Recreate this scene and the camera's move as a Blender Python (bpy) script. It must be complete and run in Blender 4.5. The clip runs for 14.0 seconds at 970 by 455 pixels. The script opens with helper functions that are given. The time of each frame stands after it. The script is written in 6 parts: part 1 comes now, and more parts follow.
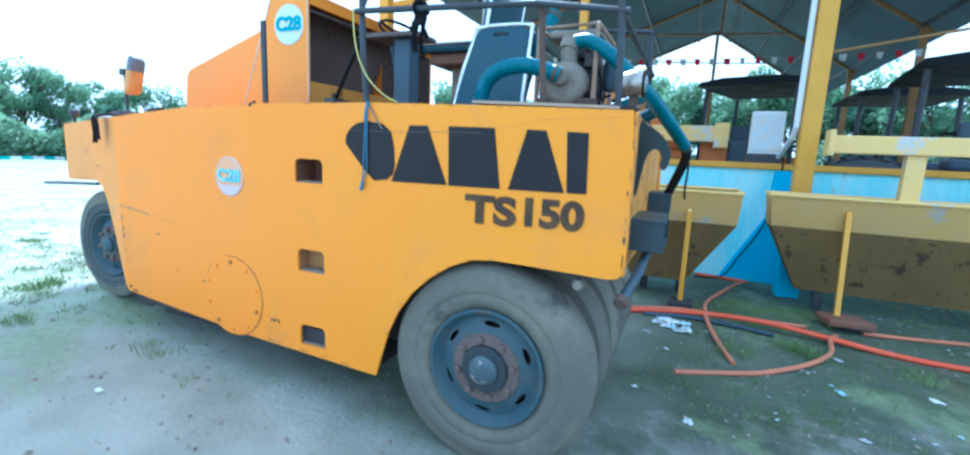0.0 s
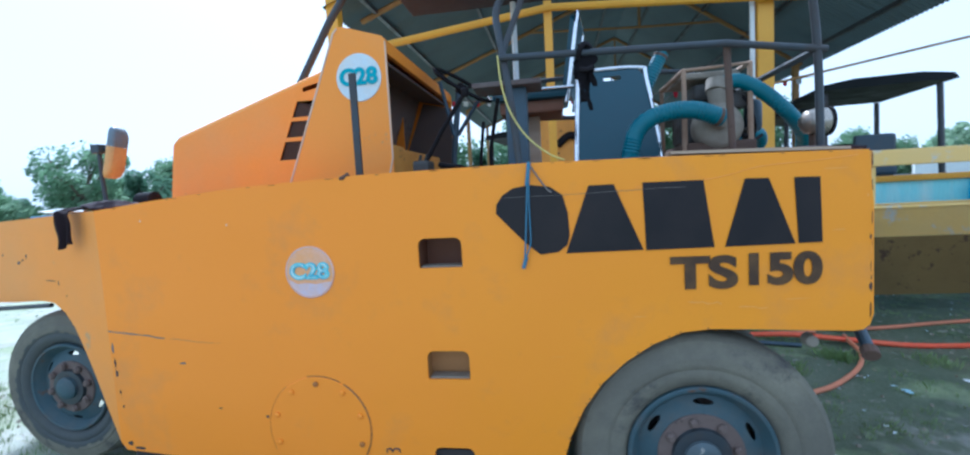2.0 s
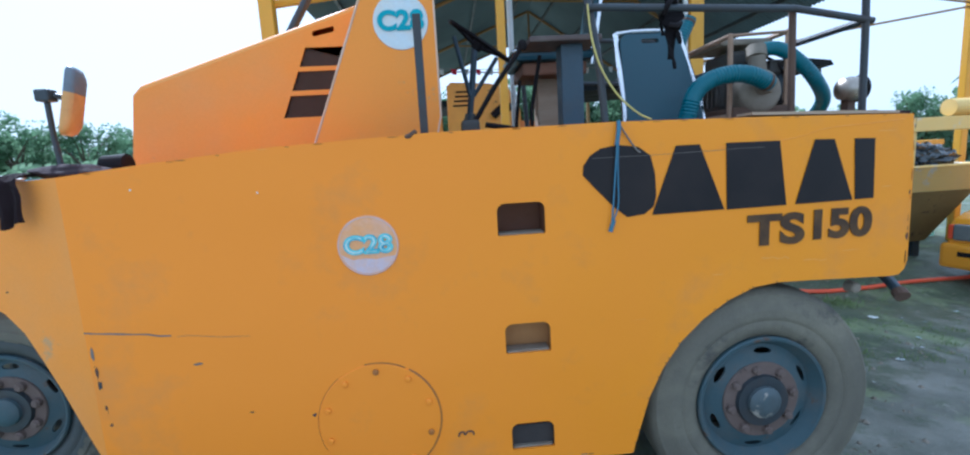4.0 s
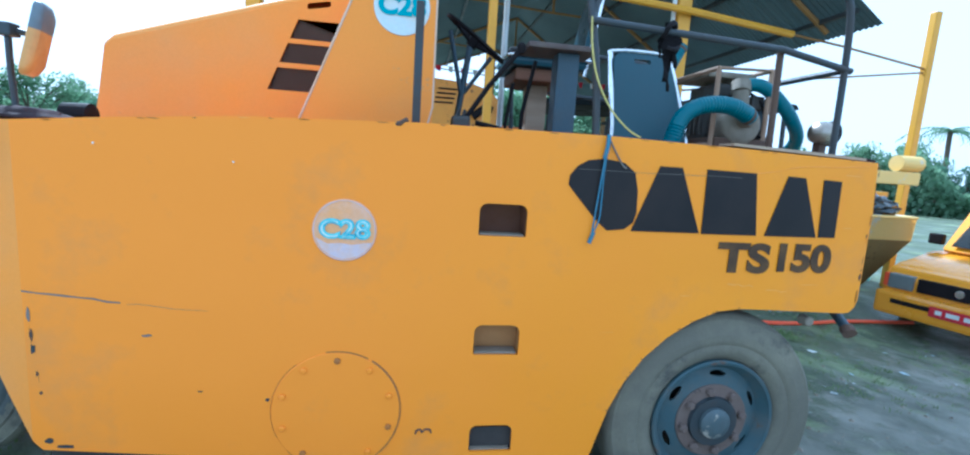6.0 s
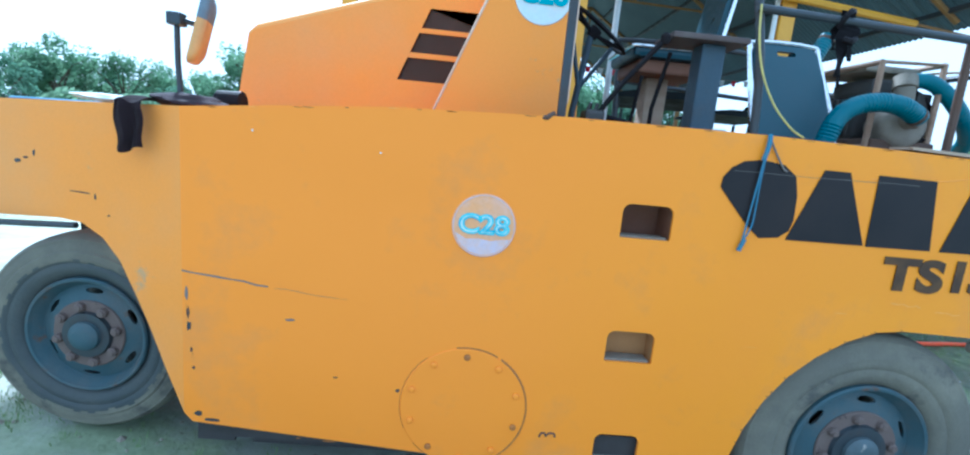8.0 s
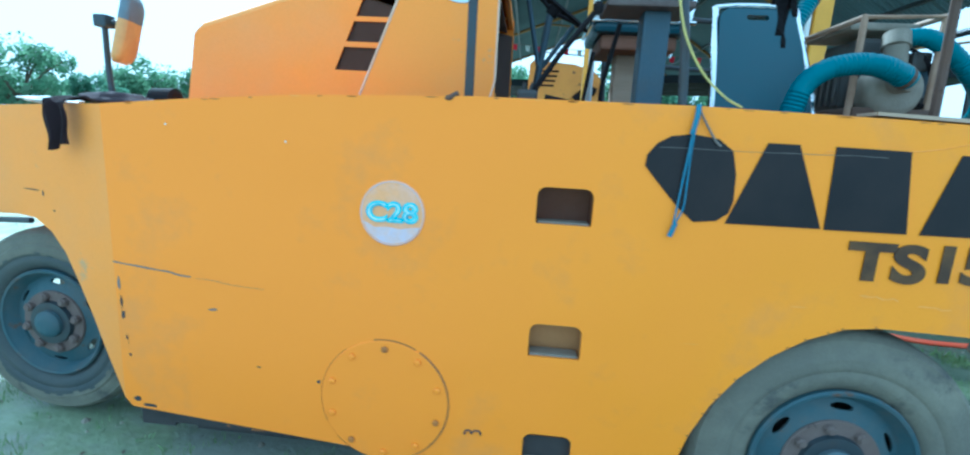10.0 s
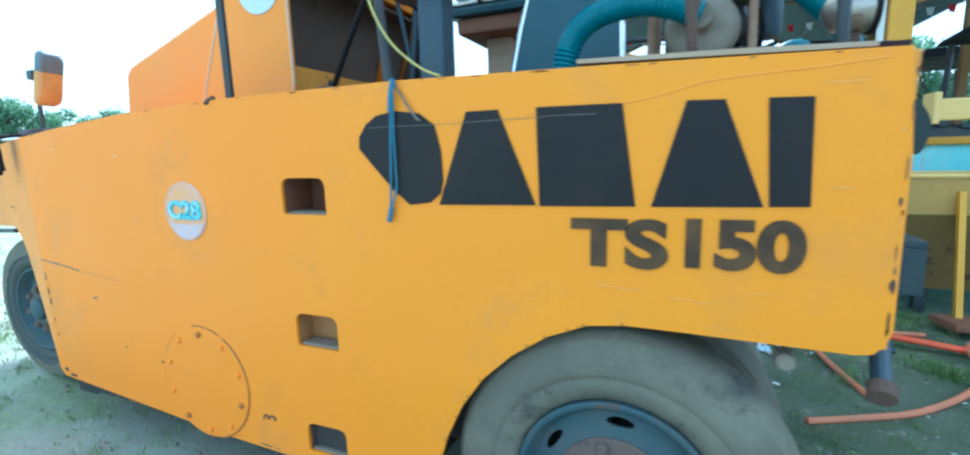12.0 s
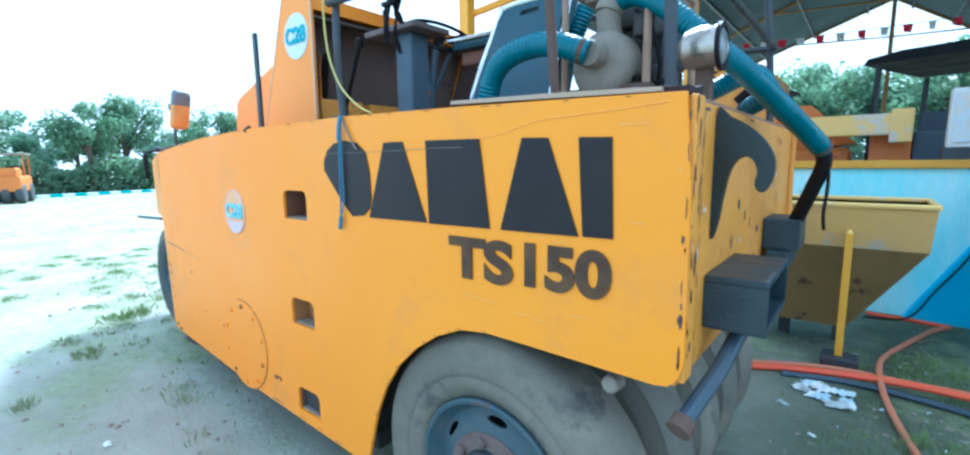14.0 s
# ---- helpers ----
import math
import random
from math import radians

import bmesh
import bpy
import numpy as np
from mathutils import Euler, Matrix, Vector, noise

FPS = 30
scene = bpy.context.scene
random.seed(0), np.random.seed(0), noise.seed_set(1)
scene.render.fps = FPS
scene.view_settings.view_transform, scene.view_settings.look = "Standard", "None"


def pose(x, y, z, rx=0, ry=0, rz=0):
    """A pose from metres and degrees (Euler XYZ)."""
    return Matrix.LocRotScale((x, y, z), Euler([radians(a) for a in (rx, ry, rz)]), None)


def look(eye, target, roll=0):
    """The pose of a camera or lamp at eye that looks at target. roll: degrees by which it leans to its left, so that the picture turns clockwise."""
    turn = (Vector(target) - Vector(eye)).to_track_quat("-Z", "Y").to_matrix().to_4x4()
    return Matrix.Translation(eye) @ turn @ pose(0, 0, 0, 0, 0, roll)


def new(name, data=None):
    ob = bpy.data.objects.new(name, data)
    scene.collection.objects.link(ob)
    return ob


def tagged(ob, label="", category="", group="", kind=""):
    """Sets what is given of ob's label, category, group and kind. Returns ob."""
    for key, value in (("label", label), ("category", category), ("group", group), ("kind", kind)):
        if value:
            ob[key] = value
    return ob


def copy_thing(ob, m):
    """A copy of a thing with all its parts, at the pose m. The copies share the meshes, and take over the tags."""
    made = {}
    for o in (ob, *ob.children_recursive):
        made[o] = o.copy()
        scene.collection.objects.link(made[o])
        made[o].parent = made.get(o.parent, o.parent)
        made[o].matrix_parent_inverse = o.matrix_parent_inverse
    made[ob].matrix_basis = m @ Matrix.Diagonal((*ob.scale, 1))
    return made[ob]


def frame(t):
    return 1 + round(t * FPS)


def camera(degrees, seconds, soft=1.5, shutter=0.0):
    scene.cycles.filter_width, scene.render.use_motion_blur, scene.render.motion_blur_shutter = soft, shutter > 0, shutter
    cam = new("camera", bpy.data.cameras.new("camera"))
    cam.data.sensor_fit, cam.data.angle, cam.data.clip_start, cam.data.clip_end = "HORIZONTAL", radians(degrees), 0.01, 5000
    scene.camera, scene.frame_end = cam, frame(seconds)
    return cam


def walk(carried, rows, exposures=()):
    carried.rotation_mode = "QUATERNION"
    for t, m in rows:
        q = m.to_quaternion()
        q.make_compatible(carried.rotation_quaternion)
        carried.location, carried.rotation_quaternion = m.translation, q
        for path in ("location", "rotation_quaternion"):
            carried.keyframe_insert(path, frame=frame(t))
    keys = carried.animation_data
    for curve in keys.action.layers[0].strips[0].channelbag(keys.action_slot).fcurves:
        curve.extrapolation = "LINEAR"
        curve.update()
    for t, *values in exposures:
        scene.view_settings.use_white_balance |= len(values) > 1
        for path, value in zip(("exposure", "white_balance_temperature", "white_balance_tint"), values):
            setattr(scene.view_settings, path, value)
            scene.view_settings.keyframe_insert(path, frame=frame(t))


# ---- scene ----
cam = camera(92, 14.0, soft=2.1, shutter=0.4)
ROWS = [
    (0, 0.812, -1.845, 1.440, 80.65, -2.48, 23.70),
    (0.5, 0.577, -1.884, 1.493, 83.83, 0.09, 21.00),
    (1, 0.355, -1.817, 1.522, 84.14, 5.08, 17.64),
    (1.5, -0.043, -1.792, 1.540, 85.83, 4.11, 13.08),
    (2, -0.490, -1.849, 1.542, 85.44, 3.25, 8.81),
    (2.5, -0.695, -1.867, 1.599, 83.76, 11.24, 4.74),
    (3, -0.998, -1.842, 1.467, 82.94, 4.62, 2.84),
    (3.5, -1.185, -1.759, 1.530, 81.77, 5.05, -3.05),
    (6, -1.309, -1.723, 1.514, 81.90, -3.69, -8.14),
    (6.5, -1.428, -1.672, 1.549, 80.59, -3.40, -5.27),
    (7, -1.748, -1.615, 1.495, 81.23, -4.86, -7.52),
    (7.5, -1.687, -1.635, 1.505, 80.78, -5.53, -4.69),
    (10, -1.113, -1.546, 1.492, 79.63, -3.21, 5.17),
    (10.5, -0.790, -1.525, 1.510, 78.05, -5.68, 8.75),
    (11, -0.515, -1.458, 1.489, 78.24, -4.37, 12.12),
    (11.5, -0.122, -1.331, 1.480, 79.95, -4.76, 17.28),
    (12, 0.169, -1.213, 1.429, 80.71, 1.65, 21.99),
    (12.5, 0.466, -1.165, 1.460, 81.47, -2.13, 26.96),
    (13, 0.674, -1.060, 1.469, 81.90, -1.76, 30.30),
    (13.5, 0.879, -0.987, 1.459, 80.07, 1.22, 35.07),
    (14, 0.893, -1.031, 1.472, 81.92, 0.68, 38.91),
]
EXPOSURE = [(0.0, 1.05, 4370, 2), (1.0, 0.81, 4380, 2), (2.0, 0.40, 4800, 10), (3.5, 0.30, 4950, 12), (6.0, 0.65, 4580, 4), (7.5, 0.72, 4560, 4), (10.0, 0.78, 4220, -12), (11.0, 0.90, 4420, -12), (12.0, 0.93, 4550, -8), (14.0, 1.05, 4600, 2)]
walk(cam, [(t, pose(x, y, z, rx, ry, rz)) for t, x, y, z, rx, ry, rz in ROWS], EXPOSURE)

# ---- world, sun ----
world = bpy.data.worlds.new("World")
scene.world = world
world.use_nodes = True
wn = world.node_tree.nodes
wl = world.node_tree.links
sky = wn.new("ShaderNodeTexSky")
sky.sky_type, sky.sun_disc = "NISHITA", False
sky.sun_elevation, sky.sun_rotation = radians(48), radians(-25)
sky.dust_density, sky.air_density = 4.0, 1.0
haze = wn.new("ShaderNodeMix")
haze.data_type = "RGBA"
haze.inputs[0].default_value = 0.8
wl.new(sky.outputs[0], haze.inputs[6])
haze.inputs[7].default_value = (8.9, 9.8, 10.1, 1)
wl.new(haze.outputs[2], wn["Background"].inputs[0])
wn["Background"].inputs[1].default_value = 0.105

sun = new("sun", bpy.data.lights.new("sun", "SUN"))
sun.data.energy, sun.data.angle, sun.data.color = 5.0, radians(6), (1.0, 0.95, 0.86)
sun.matrix_world = look((-8, 17, 21), (0, 0, 0))

# ---- helpers for meshes ----
def thing(name, label, category, group="", kind="", at=(0, 0, 0), rz=0):
    ob = new(name)
    ob.empty_display_size = 0.1
    ob.matrix_basis = pose(*at, 0, 0, rz)
    return tagged(ob, label, category, group, kind)


def mesh_of(name, bm, material, smooth=False):
    bmesh.ops.recalc_face_normals(bm, faces=bm.faces)
    me = bpy.data.meshes.new(name)
    bm.to_mesh(me)
    bm.free()
    for m in material if isinstance(material, (list, tuple)) else [material]:
        me.materials.append(m)
    if smooth:
        for p in me.polygons:
            p.use_smooth = True
        me.set_sharp_from_angle(angle=radians(38))
    return me


def part(name, bm, material, parent, label="", smooth=False):
    ob = new(name, mesh_of(name, bm, material, smooth))
    ob.parent = parent
    return tagged(ob, label)


def solid(name, bm, material, label, category, group="", kind="", smooth=False):
    ob = new(name, mesh_of(name, bm, material, smooth))
    return tagged(ob, label, category, group, kind)


def B():
    return bmesh.new()


def box(bm, x0, x1, y0, y1, z0, z1, bevel=0.0, m=None):
    t = bmesh.new()
    bmesh.ops.create_cube(t, size=1)
    for v in t.verts:
        v.co = Vector(((x0 + x1) / 2 + v.co.x * (x1 - x0), (y0 + y1) / 2 + v.co.y * (y1 - y0), (z0 + z1) / 2 + v.co.z * (z1 - z0)))
    if bevel:
        bmesh.ops.bevel(t, geom=t.edges[:], offset=bevel, segments=2, affect="EDGES", profile=0.6)
    add(bm, t, m)
    return bm


def add(bm, t, m=None):
    t.verts.index_update()
    vs = [bm.verts.new(m @ v.co if m else v.co) for v in t.verts]
    for f in t.faces:
        bm.faces.new([vs[v.index] for v in f.verts])
    t.free()


def tube(bm, pts, r, n=10, caps=True, rib=0.0, pitch=0.02, curve=0):
    """A round bar along points; curve: smoothing steps; rib: relief of a ribbed hose."""
    pts = [Vector(p) for p in pts]
    if curve:
        full = [pts[0]] + pts + [pts[-1]]
        out = []
        for i in range(1, len(full) - 2):
            a, b, c, d = full[i - 1:i + 3]
            for k in range(curve):
                t = k / curve
                out.append(0.5 * (2 * b + (c - a) * t + (2 * a - 5 * b + 4 * c - d) * t * t + (3 * b - a - 3 * c + d) * t ** 3))
        pts = out + [pts[-1]]
    if rib:
        fine, walked = [pts[0]], 0.0
        for a, b in zip(pts, pts[1:]):
            k = max(1, int((b - a).length / (pitch / 2)))
            fine += [a.lerp(b, j / k) for j in range(1, k + 1)]
        pts = fine
    rings, side = [], None
    for i, p in enumerate(pts):
        d = (pts[min(i + 1, len(pts) - 1)] - pts[max(i - 1, 0)]).normalized()
        if side is None:
            side = d.orthogonal().normalized()
        side = (side - d * side.dot(d)).normalized()
        up = d.cross(side)
        rr = r * (1 + (rib if i % 2 else 0))
        rings.append([bm.verts.new(p + rr * (math.cos(2 * math.pi * k / n) * side + math.sin(2 * math.pi * k / n) * up)) for k in range(n)])
    for a, b in zip(rings, rings[1:]):
        for k in range(n):
            bm.faces.new((a[k], a[(k + 1) % n], b[(k + 1) % n], b[k]))
    if caps:
        bm.faces.new(rings[0][::-1])
        bm.faces.new(rings[-1])
    return bm


def lathe(bm, profile, centre, axis="y", n=40, closed=False):
    """Turns (along, radius) pairs round an axis through centre."""
    c = Vector(centre)
    rings = []
    for a, r in profile:
        ring = []
        for k in range(n):
            w = 2 * math.pi * k / n
            u, v = r * math.cos(w), r * math.sin(w)
            p = {"y": (u, a, v), "x": (a, u, v), "z": (u, v, a)}[axis]
            ring.append(bm.verts.new(c + Vector(p)))
        rings.append(ring)
    pairs = list(zip(rings, rings[1:])) + ([(rings[-1], rings[0])] if closed else [])
    for a, b in pairs:
        for k in range(n):
            bm.faces.new((a[k], a[(k + 1) % n], b[(k + 1) % n], b[k]))
    if not closed:
        for ring in (rings[0], rings[-1]):
            bm.faces.new(ring)
    return bm


def plate(bm, outer, holes, depth, place):
    """A flat plate with real holes; place(u, v, w) puts it into the world, w from 0 to depth."""
    t = bmesh.new()
    edges = []
    for loop in [outer] + holes:
        vs = [t.verts.new((u, v, 0)) for u, v in loop]
        edges += [t.edges.new((a, b)) for a, b in zip(vs, vs[1:] + vs[:1])]
    bmesh.ops.triangle_fill(t, use_beauty=True, use_dissolve=False, edges=edges)
    g = bmesh.ops.extrude_face_region(t, geom=t.faces[:])
    for v in [e for e in g["geom"] if isinstance(e, bmesh.types.BMVert)]:
        v.co.z = depth
    for v in t.verts:
        v.co = Vector(place(*v.co))
    add(bm, t)
    return bm


def ring_of(cx, cy, rx, ry=None, n=24, start=0.0):
    ry = ry or rx
    return [(cx + rx * math.cos(start + 2 * math.pi * k / n), cy + ry * math.sin(start + 2 * math.pi * k / n)) for k in range(n)]


def round_rect(x0, x1, y0, y1, r, rb=None, n=5):
    """Corner radius r above and rb below."""
    rb = r if rb is None else rb
    out = []
    for cx, cy, a, q in ((x1 - rb, y0 + rb, -90, rb), (x1 - r, y1 - r, 0, r), (x0 + r, y1 - r, 90, r), (x0 + rb, y0 + rb, 180, rb)):
        for k in range(n):
            w = radians(a + 90 * k / (n - 1))
            out.append((cx + q * math.cos(w), cy + q * math.sin(w)))
    return out


def rounded(poly, steps):
    """A closed outline drawn smoothly through its points."""
    out, n = [], len(poly)
    for i in range(n):
        a, b, c, d = (Vector(poly[(i + k) % n]) for k in (-1, 0, 1, 2))
        for k in range(steps):
            t = k / steps
            out.append(tuple(0.5 * (2 * b + (c - a) * t + (2 * a - 5 * b + 4 * c - d) * t * t + (3 * b - a - 3 * c + d) * t ** 3)))
    return out


def prism(bm, poly, y0, y1):
    """An (x, z) outline drawn out from y0 to y1."""
    a = [bm.verts.new((x, y0, z)) for x, z in poly]
    b = [bm.verts.new((x, y1, z)) for x, z in poly]
    bm.faces.new(a)
    bm.faces.new(b[::-1])
    for i in range(len(poly)):
        j = (i + 1) % len(poly)
        bm.faces.new((a[j], a[i], b[i], b[j]))
    return bm


# ---- materials ----
def mat(name, color, rough=0.6, metal=0.0, second=None, scale=3.0, amount=0.5, grain=60.0, bump=0.15, third=None, third_scale=9.0, third_cut=0.62, coat=0.0, spec=0.5, stretch=(1, 1, 1), rough_var=0.15, dist=0.01, tone=0.12, dent=0.0, x_tone=None, third_soft=0.05):
    """Two-scale paint: slow patches to a second colour, fine grain, sharp-edged spots of a third colour, relief."""
    m = bpy.data.materials.new(name)
    m.use_nodes = True
    n, l = m.node_tree.nodes, m.node_tree.links
    b = n["Principled BSDF"]
    b.inputs["Metallic"].default_value = metal
    b.inputs["Coat Weight"].default_value = coat
    b.inputs["Specular IOR Level"].default_value = spec
    geo = n.new("ShaderNodeTexCoord")
    mp = n.new("ShaderNodeMapping")
    mp.inputs["Scale"].default_value = stretch
    l.new(geo.outputs["Object"], mp.inputs[0])
    def noise_tex(s, detail=6, rough_=0.6):
        t = n.new("ShaderNodeTexNoise")
        t.inputs["Scale"].default_value, t.inputs["Detail"].default_value, t.inputs["Roughness"].default_value = s, detail, rough_
        l.new(mp.outputs[0], t.inputs["Vector"])
        return t
    def ramp(src, lo, hi, a=0.0, z=1.0):
        r = n.new("ShaderNodeMapRange")
        r.inputs["From Min"].default_value, r.inputs["From Max"].default_value = lo, hi
        r.inputs["To Min"].default_value, r.inputs["To Max"].default_value = a, z
        l.new(src, r.inputs["Value"])
        return r.outputs[0]
    def mix(fac, a, c, mode="MIX"):
        x = n.new("ShaderNodeMix")
        x.data_type, x.blend_type = "RGBA", mode
        l.new(fac, x.inputs[0]) if not isinstance(fac, float) else setattr(x.inputs[0], "default_value", fac)
        for s, v in ((6, a), (7, c)):
            l.new(v, x.inputs[s]) if not isinstance(v, tuple) else setattr(x.inputs[s], "default_value", v)
        return x.outputs[2]
    c4 = (*color, 1)
    s4 = (*(second or tuple(v * 0.7 for v in color)), 1)
    slow = noise_tex(scale)
    fine = noise_tex(grain, 4)
    col = mix(ramp(slow.outputs["Fac"], 0.42, 0.72, 0, amount), c4, s4)
    col = mix(ramp(fine.outputs["Fac"], 0.3, 0.7, 0, tone), col, (color[0] * 0.35, color[1] * 0.35, color[2] * 0.35, 1))
    if x_tone:
        low, high, tint = x_tone                          # colour moves towards another tone along the machine
        xyz = n.new("ShaderNodeSeparateXYZ")
        l.new(geo.outputs["Object"], xyz.inputs[0])
        wob = n.new("ShaderNodeMath")
        wob.operation = "MULTIPLY_ADD"
        l.new(noise_tex(1.1, 5).outputs["Fac"], wob.inputs[0])
        wob.inputs[1].default_value = 1.2
        l.new(xyz.outputs[0], wob.inputs[2])
        col = mix(ramp(wob.outputs[0], high, low, 0, 1), col, (*tint, 1))
    if third:
        spots = noise_tex(third_scale, 8, 0.7)
        col = mix(ramp(spots.outputs["Fac"], third_cut, third_cut + third_soft), col, (*third, 1))
    l.new(col, b.inputs["Base Color"])
    l.new(ramp(slow.outputs["Fac"], 0.3, 0.7, max(0.02, rough - rough_var), min(1, rough + rough_var)), b.inputs["Roughness"])
    bp = n.new("ShaderNodeBump")
    bp.inputs["Strength"].default_value, bp.inputs["Distance"].default_value = bump, dist
    l.new(fine.outputs["Fac"], bp.inputs["Height"])
    if dent:
        soft_ = noise_tex(1.3, 2, 0.4)
        d2 = n.new("ShaderNodeBump")
        d2.inputs["Strength"].default_value, d2.inputs["Distance"].default_value = 1.0, dent
        l.new(soft_.outputs["Fac"], d2.inputs["Height"])
        l.new(d2.outputs[0], bp.inputs["Normal"])
    l.new(bp.outputs[0], b.inputs["Normal"])
    return m


PLANK = mat("brown_plank", (0.30, 0.19, 0.12), 0.8, second=(0.18, 0.11, 0.07), scale=6, grain=80, bump=0.3)
PAINT = mat("machine_paint", (0.86, 0.318, 0.003), 0.45, dent=0.03, spec=0.34, second=(0.86, 0.30, 0.012), scale=0.8, amount=0.9, x_tone=(-1.0, 0.7, (0.87, 0.278, 0.014)), grain=140, bump=0.05, third=(0.66, 0.265, 0.06), third_scale=2.2, third_cut=0.54, third_soft=0.3, tone=0.07)
PAINT_DULL = mat("chalky_paint", (0.84, 0.295, 0.028), 0.55, dent=0.02, spec=0.34, second=(0.72, 0.33, 0.10), scale=1.5, amount=0.8, grain=120, bump=0.06, third=(0.52, 0.30, 0.13), third_scale=2.6, third_cut=0.62, tone=0.08)
SCUFF = mat("paint_scuff", (0.87, 0.365, 0.055), 0.6, second=(0.85, 0.31, 0.015), scale=14, amount=1.0)
SEAM = mat("seam_dirt", (0.30, 0.12, 0.03), 0.7, second=(0.55, 0.2, 0.02), scale=6, amount=1.0)
TEALPAINT = mat("teal_kerb_paint", (0.04, 0.42, 0.40), 0.7)
PAINT_RUST = mat("rusty_paint", (0.74, 0.32, 0.03), 0.5, second=(0.5, 0.22, 0.05), scale=3, grain=90, bump=0.15, third=(0.09, 0.035, 0.02), third_scale=7, third_cut=0.62)
PAINT_OLD = mat("faded_yellow", (0.84, 0.57, 0.17), 0.6, second=(0.74, 0.56, 0.26), scale=2, grain=70, bump=0.15, third=(0.60, 0.57, 0.49), third_scale=2.6, third_cut=0.55, third_soft=0.08)
POST = mat("post_paint", (0.70, 0.36, 0.02), 0.5, second=(0.52, 0.27, 0.03), scale=2, grain=60, third=(0.14, 0.07, 0.04), third_scale=14, third_cut=0.7)
# near-black puts the shade of the machine's insides into the colour
DARK = mat("cavity_shade", (0.045, 0.04, 0.038), 0.8, scale=5)
BLACKPAINT = mat("black_paint", (0.012, 0.010, 0.012), 0.6, second=(0.024, 0.02, 0.022), scale=8, grain=120, bump=0.05, spec=0.14)
TOWPAINT = mat("navy_tow_paint", (0.014, 0.032, 0.045), 0.42, second=(0.04, 0.06, 0.068), scale=9, amount=0.8, grain=90, bump=0.2, third=(0.12, 0.055, 0.03), third_scale=11, third_cut=0.66)
HOOKPAINT = mat("dark_teal_paint", (0.008, 0.02, 0.022), 0.45, second=(0.018, 0.034, 0.034), scale=7, amount=0.9, grain=80, bump=0.15, third=(0.13, 0.06, 0.03), third_scale=10, third_cut=0.69)
LETTER = mat("letter_paint", (0.013, 0.011, 0.013), 0.42, second=(0.028, 0.021, 0.02), scale=3, amount=0.9, grain=120, bump=0.05, spec=0.26)
STEEL = mat("dark_steel", (0.045, 0.055, 0.065), 0.5, metal=0.3, second=(0.08, 0.05, 0.035), scale=9, grain=90, third=(0.10, 0.045, 0.02), third_scale=15, third_cut=0.68)
BLUESTEEL = mat("blue_grey_steel", (0.05, 0.08, 0.11), 0.5, metal=0.2, second=(0.09, 0.10, 0.11), scale=10, grain=90)
POCKET_DUST = mat("tan_dust", (0.40, 0.20, 0.068), 0.85, second=(0.42, 0.24, 0.11), scale=5, grain=90)
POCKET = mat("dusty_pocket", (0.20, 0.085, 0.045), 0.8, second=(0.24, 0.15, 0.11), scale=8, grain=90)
RUST = mat("rusted_steel", (0.10, 0.062, 0.045), 0.85, second=(0.15, 0.09, 0.06), scale=12, grain=110, bump=0.3, third=(0.05, 0.03, 0.025), third_scale=20, third_cut=0.6)
CHROME = mat("chrome", (0.75, 0.76, 0.78), 0.15, metal=1.0, second=(0.6, 0.6, 0.62), scale=20, rough_var=0.08)
RUBBER = mat("tyre_rubber", (0.137, 0.127, 0.098), 0.85, second=(0.235, 0.217, 0.16), scale=3.5, amount=1.0, grain=80, bump=0.35, third=(0.07, 0.066, 0.06), third_scale=3.2, third_cut=0.56, third_soft=0.1)
RIM = mat("wheel_rim", (0.046, 0.086, 0.104), 0.7, second=(0.11, 0.115, 0.11), scale=6, amount=0.9, grain=90, bump=0.2, third=(0.10, 0.06, 0.04), third_scale=12, third_cut=0.6)
WETRUBBER = mat("wet_tyre_rubber", (0.05, 0.058, 0.06), 0.7, second=(0.085, 0.088, 0.082), scale=6, amount=1.0, grain=80, bump=0.35)
HUBRUST = mat("hub_rust", (0.135, 0.095, 0.08), 0.8, second=(0.19, 0.15, 0.13), scale=14, grain=110, bump=0.3, third=(0.06, 0.04, 0.035), third_scale=20, third_cut=0.62)
LINING_BROWN = mat("brown_lining", (0.135, 0.098, 0.085), 0.85, second=(0.20, 0.15, 0.12), scale=4, grain=70, bump=0.2, third=(0.05, 0.04, 0.036), third_scale=6, third_cut=0.6)
PLATEDUST = mat("dusty_brown_plate", (0.085, 0.055, 0.05), 0.6, second=(0.17, 0.14, 0.125), scale=7, amount=0.9, grain=80)
CANOPY = mat("black_canopy_sheet", (0.008, 0.012, 0.015), 0.7, second=(0.015, 0.02, 0.022), scale=4, spec=0.2)
HUB = mat("hub_cap", (0.09, 0.12, 0.135), 0.55, metal=0.3, second=(0.10, 0.10, 0.10), scale=14, third=(0.42, 0.38, 0.33), third_scale=9, third_cut=0.55)
HOSE = mat("green_suction_hose", (0.003, 0.13, 0.175), 0.4, second=(0.004, 0.10, 0.14), scale=8, grain=60)
LEATHER = mat("dark_leatherette", (0.006, 0.05, 0.075), 0.4, second=(0.01, 0.065, 0.09), scale=6, grain=220, bump=0.15)
CAST = mat("dusty_cast_metal", (0.27, 0.235, 0.185), 0.75, metal=0.1, second=(0.15, 0.12, 0.09), scale=9, grain=120, bump=0.35)
